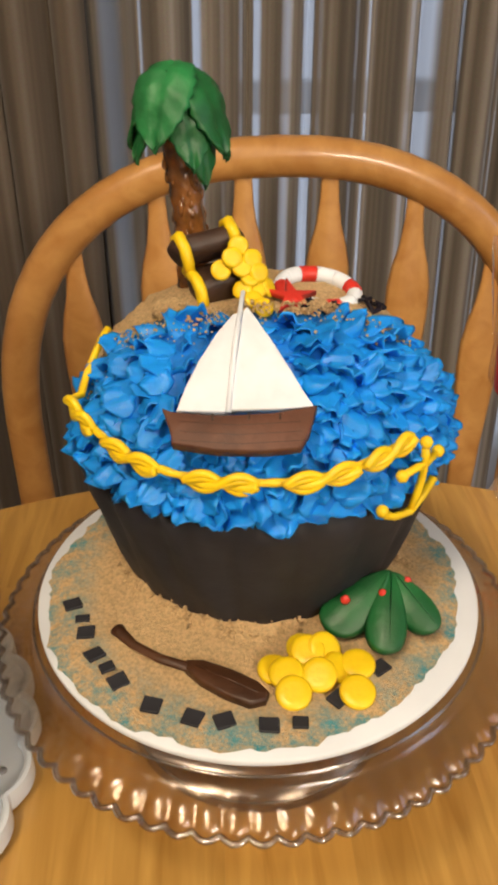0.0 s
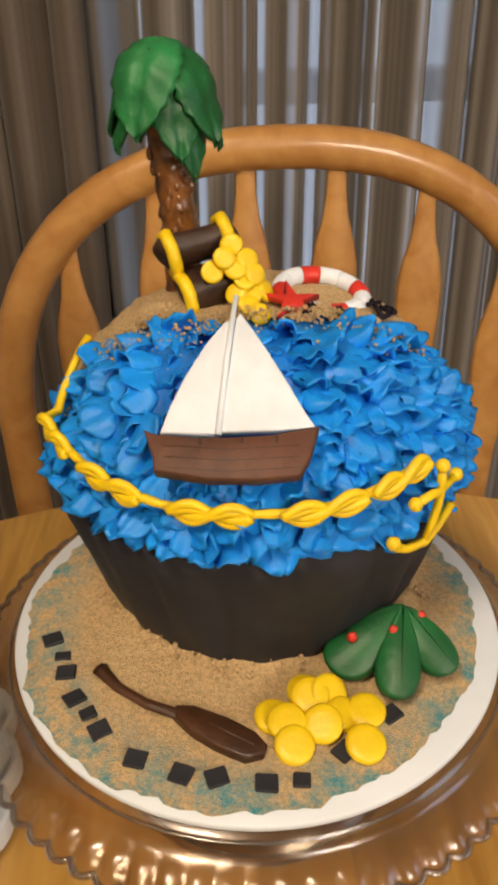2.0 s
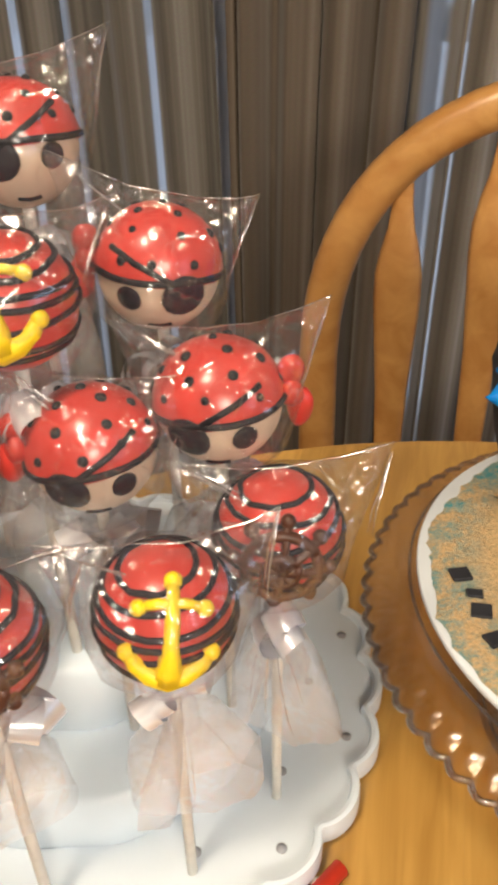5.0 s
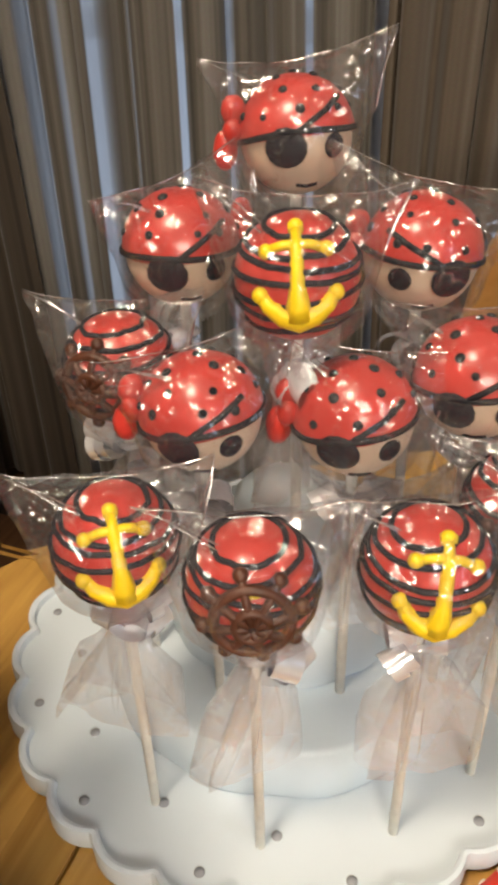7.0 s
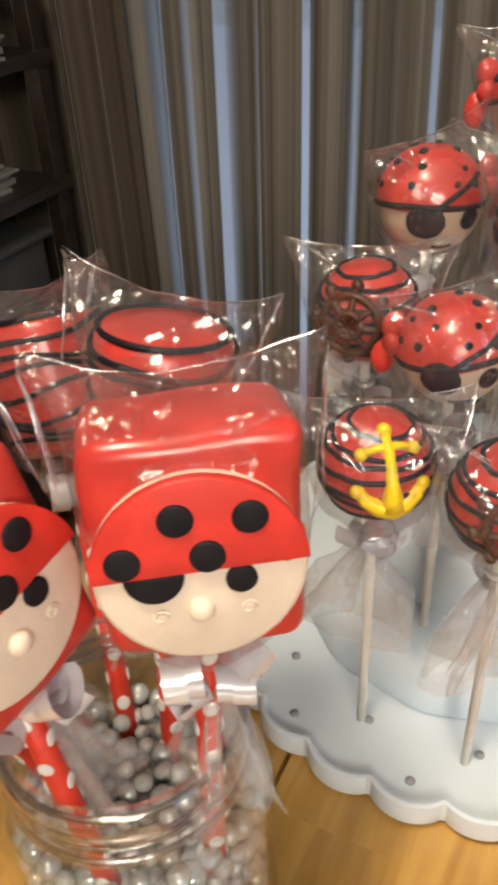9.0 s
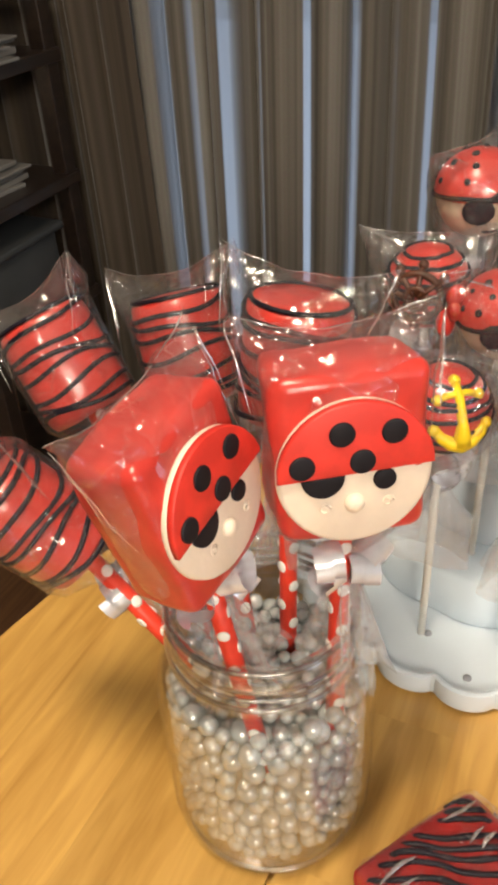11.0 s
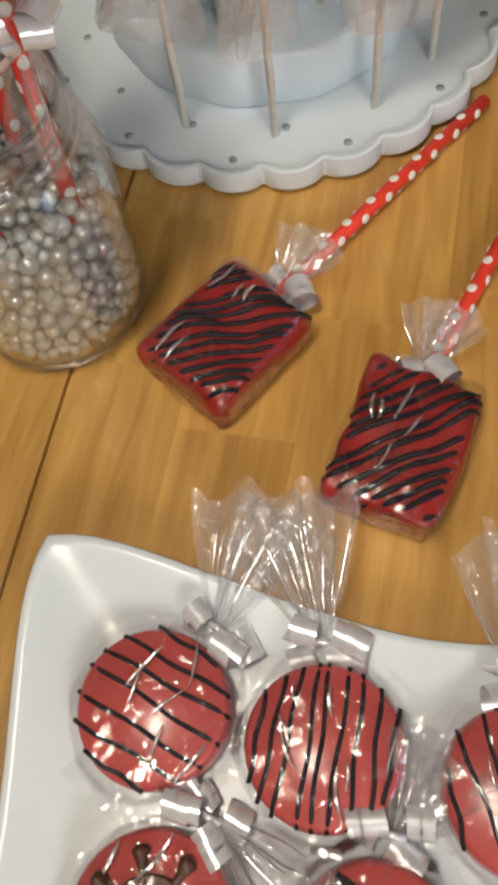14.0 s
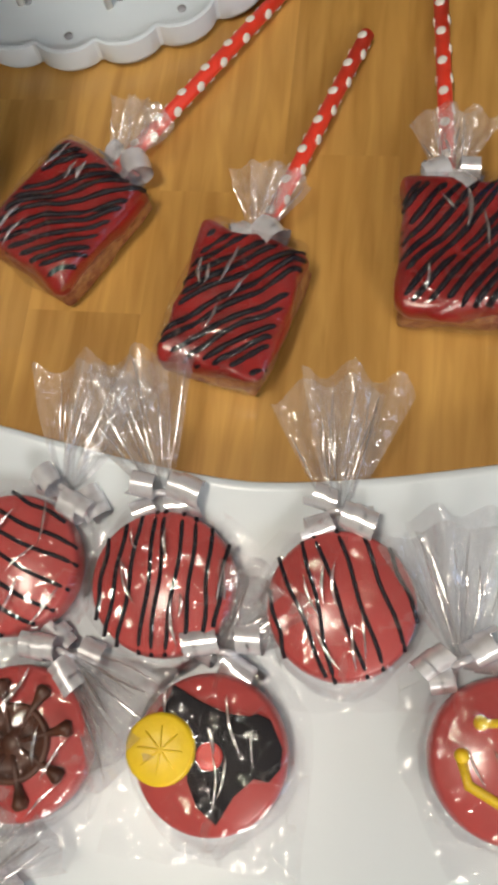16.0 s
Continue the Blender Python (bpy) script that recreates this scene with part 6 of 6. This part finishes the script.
bm = bmesh.new()
NT, levels = 160, [(0.02, 0.0058), (0.40, 0.0058), (0.60, 0.0060), (0.72, 0.0068), (0.82, 0.0090), (0.91, 0.0120), (0.97, 0.0146), (0.995, 0.0156), (1.0, 0.0148), (0.99, 0.0128), (0.90, 0.0085), (0.78, 0.0040), (0.70, 0.0012), (0.64, 0.0), (0.60, 0.0012), (0.02, 0.0015)]
rows = []
for q, z in levels:
    row = []
    for k in range(NT):
        t = 2 * math.pi * k / NT
        r = plate_outline(t) * q
        corner = smoothstep(0.86, 1.25, plate_outline(t) / HALF)
        row.append(bm.verts.new((r * math.cos(t), r * math.sin(t), z + 0.0065 * corner * smoothstep(0.72, 1.0, q))))
    rows.append(row)
for a, b in zip(rows, rows[1:]):
    for k in range(NT):
        bm.faces.new((a[k], a[(k + 1) % NT], b[(k + 1) % NT], b[k]))
bm.faces.new(rows[0])
bm.faces.new(rows[-1])
bmesh.ops.recalc_face_normals(bm, faces=bm.faces)
part("dish", bm, CHINA, plate, "white glazed dish")


# ---- wrapped dipped cookies ----
def cookie(x, y, design, seed, tie_ang, fan_len, fan_ang=None, z=0.0066, curl_side=1):
    what = {"stripes": "rose-red dipped cookie with black drizzle stripes, wrapped in cellophane", "wheel": "rose-red dipped cookie with a chocolate ship's wheel, wrapped", "hat": "rose-red dipped cookie with a black hat shape and yellow coin", "anchor": "rose-red dipped cookie with a yellow icing anchor, wrapped"}
    t = thing("cookie", pose(x, y, z), what[design[0]], "cookie", "dipped cookies on the plate")
    R, Hh = 0.0272, 0.0140
    body = part("cookie_body", lathe([(0.0002, 0.0006), (R * 0.93, 0.0006), (R * 0.985, 0.002), (R, 0.0050), (R * 0.99, Hh - 0.004), (R * 0.965, Hh - 0.0012), (R * 0.92, Hh), (0.0002, Hh)], 64), ROSE, t, "rose-red candy coating")
    top = Hh + 0.0002
    rnd = random.Random(seed)
    if design[0] == "stripes":
        a0, n = radians(design[1]), design[2]
        d, s = Vector((math.cos(a0), math.sin(a0), 0)), Vector((-math.sin(a0), math.cos(a0), 0))
        for k in range(n):
            off = R * (-0.86 + 1.72 * k / (n - 1)) + rnd.uniform(-0.0012, 0.0012)
            hl = math.sqrt(max(R * R * 0.98 - off * off, 1e-8))
            sl = rnd.uniform(-0.09, 0.09)
            pts = []
            for i in range(11):
                q = -1 + 2 * i / 10
                p = d * (hl * q) + s * (off + sl * hl * q + 0.0005 * math.sin(5 * q + k))
                rr = min(p.length, R) / R
                pts.append((p.x, p.y, top - 0.0022 * smoothstep(0.93, 1.02, rr)))
            part("drizzle", tube(pts, 0.00085, 7, 0.8), PLUM, body)
    elif design[0] == "wheel":
        wheel = part("wheel", lathe([(0.0002, 0), (0.0132, 0), (0.0138, 0.0006), (0.0138, 0.0018), (0.0130, 0.0024), (0.0120, 0.0024), (0.0112, 0.0014), (0.0046, 0.0014), (0.0040, 0.0024), (0.0002, 0.0026)], 48), CHOC, body, "dark chocolate ship's wheel")
        wheel.location = (0, 0, top - 0.0002)
        for k in range(8):
            a = k * math.pi / 4 + 0.35
            spoke = bmesh.new()
            sweep(spoke, [(q * math.cos(a), q * math.sin(a), top + z_) for q, z_ in ((0.0035, 0.0013), (0.0080, 0.0013), (0.0132, 0.0012), (0.0155, 0.0010), (0.0180, 0.0012), (0.0205, 0.0014), (0.0222, 0.0012))], [0.0010, 0.0010, 0.0013, 0.0015, 0.0022, 0.0032, 0.0022], 8)
            part("spoke", spoke, CHOC, body)
    elif design[0] == "hat":
        pts = [(-0.0150, 0.0215), (-0.0050, 0.0170), (0.0050, 0.0140), (0.0130, 0.0138), (0.0150, 0.0150), (0.0200, 0.0135), (0.0252, 0.0045), (0.0250, -0.0020), (0.0215, -0.0065), (0.0165, -0.0060), (0.0100, -0.0125), (0.0052, -0.0218), (-0.0020, -0.0170), (-0.0062, -0.0095), (-0.0075, 0.0010), (-0.0120, 0.0080), (-0.0175, 0.0120)]
        part("hat_shape", slab(pts[::-1], 0.0016, 0.0004, pose(0, 0, top - 0.0002)), BLACK, body, "black fondant hat shape")
        bm = lathe([(0.0002, 0), (0.0046, 0), (0.0046, 0.0003), (0.0042, 0.0005), (0.0038, 0.0005), (0.0002, 0.0005)], 28)
        part("spot", bm, RED_ICING, body).location = (0.0005, -0.0005, top + 0.0014)
        bm = lathe([(0.0002, 0), (0.0112, 0), (0.0122, 0.0010), (0.0120, 0.0030), (0.0108, 0.0038), (0.0002, 0.0034)], 36)
        c = part("coin", bm, YELLOW, body, "yellow fondant coin")
        c.location = (-0.0165, 0.0, top)
        bm = bmesh.new()
        for k in range(4):
            a = k * math.pi / 4
            sweep(bm, [(-0.008 * math.cos(a), -0.008 * math.sin(a), 0.0035), (0.008 * math.cos(a), 0.008 * math.sin(a), 0.0035)], 0.0004, 5)
        part("embossing", bm, YELLOW, c)
    else:
        bm = bmesh.new()
        sweep(bm, [(-0.002, 0.016, top), (0.0, 0.004, top), (0.002, -0.015, top)], 0.0017, 8)
        sweep(bm, [(-0.0165, -0.001, top), (-0.0140, -0.009, top), (0.002, -0.0165, top), (0.0140, -0.009, top), (0.0165, 0.0, top)], 0.0018, 8)
        sweep(bm, [(-0.0095, 0.011, top), (0.0075, 0.0125, top)], 0.0015, 8)
        for p in ((-0.0165, 0.0), (0.0165, 0.001), (-0.0105, 0.011)):
            blob(bm, (*p, top + 0.0004), 0.0026)
        part("anchor", bm, YELLOW, body, "yellow icing anchor")
    # the wrap
    a = radians(tie_ang)
    bm = lathe([(0.0280, 0.0004), (0.0305, 0.0030), (0.0302, 0.0080), (0.0285, Hh + 0.0004), (0.0240, Hh + 0.0022), (0.0140, Hh + 0.0026), (0.0030, Hh + 0.0028)], 24)
    bmesh.ops.delete(bm, geom=[f for f in bm.faces if len(f.verts) > 4], context="FACES")
    d = Vector((math.cos(a), math.sin(a), 0))
    for v in bm.verts:
        along = Vector((v.co.x, v.co.y, 0)).dot(d)
        if along > 0.022:
            v.co += d * (along - 0.022) * 0.55
        if along < -0.022:
            v.co -= d * (-0.022 - along) * 0.35
    wrap = part("wrap", jitter(bm, 0.0024, 70, seed), FILM_TIGHT, t, "clear cellophane wrap")
    wrap_creases(wrap, seed, 0.018, 0.018, Hh + 0.0030, tie_ang, 6)
    bm = bmesh.new()
    bmesh.ops.create_grid(bm, x_segments=16, y_segments=16, size=0.5)
    for v in bm.verts:
        x, y = v.co.x, v.co.y
        wide = 0.070 - 0.030 * smoothstep(0.2, 0.5, x)
        v.co = Vector((x * 0.071 - 0.0015, y * wide, 0.0046 + 0.0016 * math.sin(x * 11 + y * 7 + seed) + 0.0008 * math.sin(y * 23 + seed)))
    bm.transform(Matrix.Rotation(a, 4, "Z"))
    part("wrap_skirt", jitter(bm, 0.0018, 90, seed + 9), FILM_TIGHT, t)
    tie = d * 0.0345 + Vector((0, 0, 0.0075))
    f = radians(tie_ang if fan_ang is None else fan_ang)
    for k in range(2):
        ln, sd = fan_len * (1.12 - 0.12 * k), seed + k * 1.7
        mt = Matrix.Translation(tie) @ Matrix.Rotation(f - math.pi / 2 + 0.25 * k - 0.12, 4, "Z") @ pose(0, 0, 0, 90 + 8 + 6 * k)
        bm = fan_tail(ln, 0.0225, sd, 2.5, 10, 18, 0.0034, 0.0)
        bm.transform(mt)
        tail_folds(part("wrap_tail", bm, FILM_FLAT, t), mt, ln, 0.0225, sd, 2.5, 0.0034, 5)
    bm = bmesh.new()
    side = Vector((-d.y, d.x, 0))
    for k, sg in enumerate((1, -1, 1, -1)):
        curl(bm, tie + side * sg * 0.003, side * sg + d * (0.35 - 0.3 * k), 0.0050 + 0.0006 * (k % 2), 2.2 + 0.25 * k, 0.0050, seed + 1.9 * k, 0.0040)
    sweep(bm, [tie + side * (0.0035 * math.cos(i * 0.5236)) + Vector((0, 0, 0.0035 * math.sin(i * 0.5236))) for i in range(13)], 0.0014, 6)
    part("ribbon", bm, RIBBON, t, "silver curling ribbon")


cookie(-0.2035, -0.1120, ("stripes", -20, 7), 51, 62, 0.050, 78)
cookie(-0.1435, -0.1140, ("stripes", 92, 9), 52, 100, 0.052, 112)
cookie(-0.0775, -0.1160, ("stripes", 112, 7), 53, 96, 0.050, 92)
cookie(-0.1890, -0.1750, ("wheel",), 54, 70, 0.044, -40)
cookie(-0.1190, -0.1710, ("hat",), 55, 88, 0.030, 60)
cookie(-0.0180, -0.1620, ("anchor",), 56, 118, 0.048, 96)
cookie(-0.2020, -0.2570, ("hat",), 57, 82, 0.030, 60)

# ---- a further wrapped treat beside the cake ----
block_treat(leaning(0.1350, 0.3180, 0.1640, -14, 0, 0), 61, (0.172, 0.335, 0.002), "wrapped treat beside the cake")

# ---- shelf unit in the room's corner ----
shelf = thing("shelf_unit", pose(-1.34, 0.92, FLOOR_Z), "dark brown wooden shelf unit with papers and a bin", "shelf")
for x in (-0.21, 0.21):
    for y in (-0.14, 0.14):
        part("post", box(0.03, 0.03, 0.98, 0.003, pose(x, y, 0)), DARKWOOD, shelf, smooth=False)
for z in (0.06, 0.42, 0.64, 0.84, 0.95):
    part("shelf_board", box(0.46, 0.32, 0.022, 0.003, pose(0, 0, z)), DARKWOOD, shelf, smooth=False)
rnd = random.Random(8)


def paper_stack(x, y, z, n, w, d, label):
    t = thing("paper_stack", pose(x, y, z), label, "paper stack")
    h = 0
    for k in range(n):
        th = rnd.uniform(0.004, 0.010)
        part("sheaf", box(w * rnd.uniform(0.92, 1), d * rnd.uniform(0.92, 1), th, 0.001, pose(rnd.uniform(-0.01, 0.01), rnd.uniform(-0.01, 0.01), h, 0, 0, rnd.uniform(-6, 6)), seg=1), PAPER_DIMMED, t, smooth=False)
        h += th


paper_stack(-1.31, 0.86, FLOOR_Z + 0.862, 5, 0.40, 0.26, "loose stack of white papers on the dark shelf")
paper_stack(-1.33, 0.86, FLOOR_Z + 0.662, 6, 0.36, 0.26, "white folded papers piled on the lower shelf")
tub = thing("storage_bin", pose(-1.31, 0.88, FLOOR_Z + 0.442), "dark grey plastic storage bin on the shelf", "bin")
part("bin_body", box(0.36, 0.26, 0.14, 0.015), BIN, tub)
part("bin_rim", box(0.38, 0.28, 0.014, 0.005, pose(0, 0, 0.132)), BIN, tub)
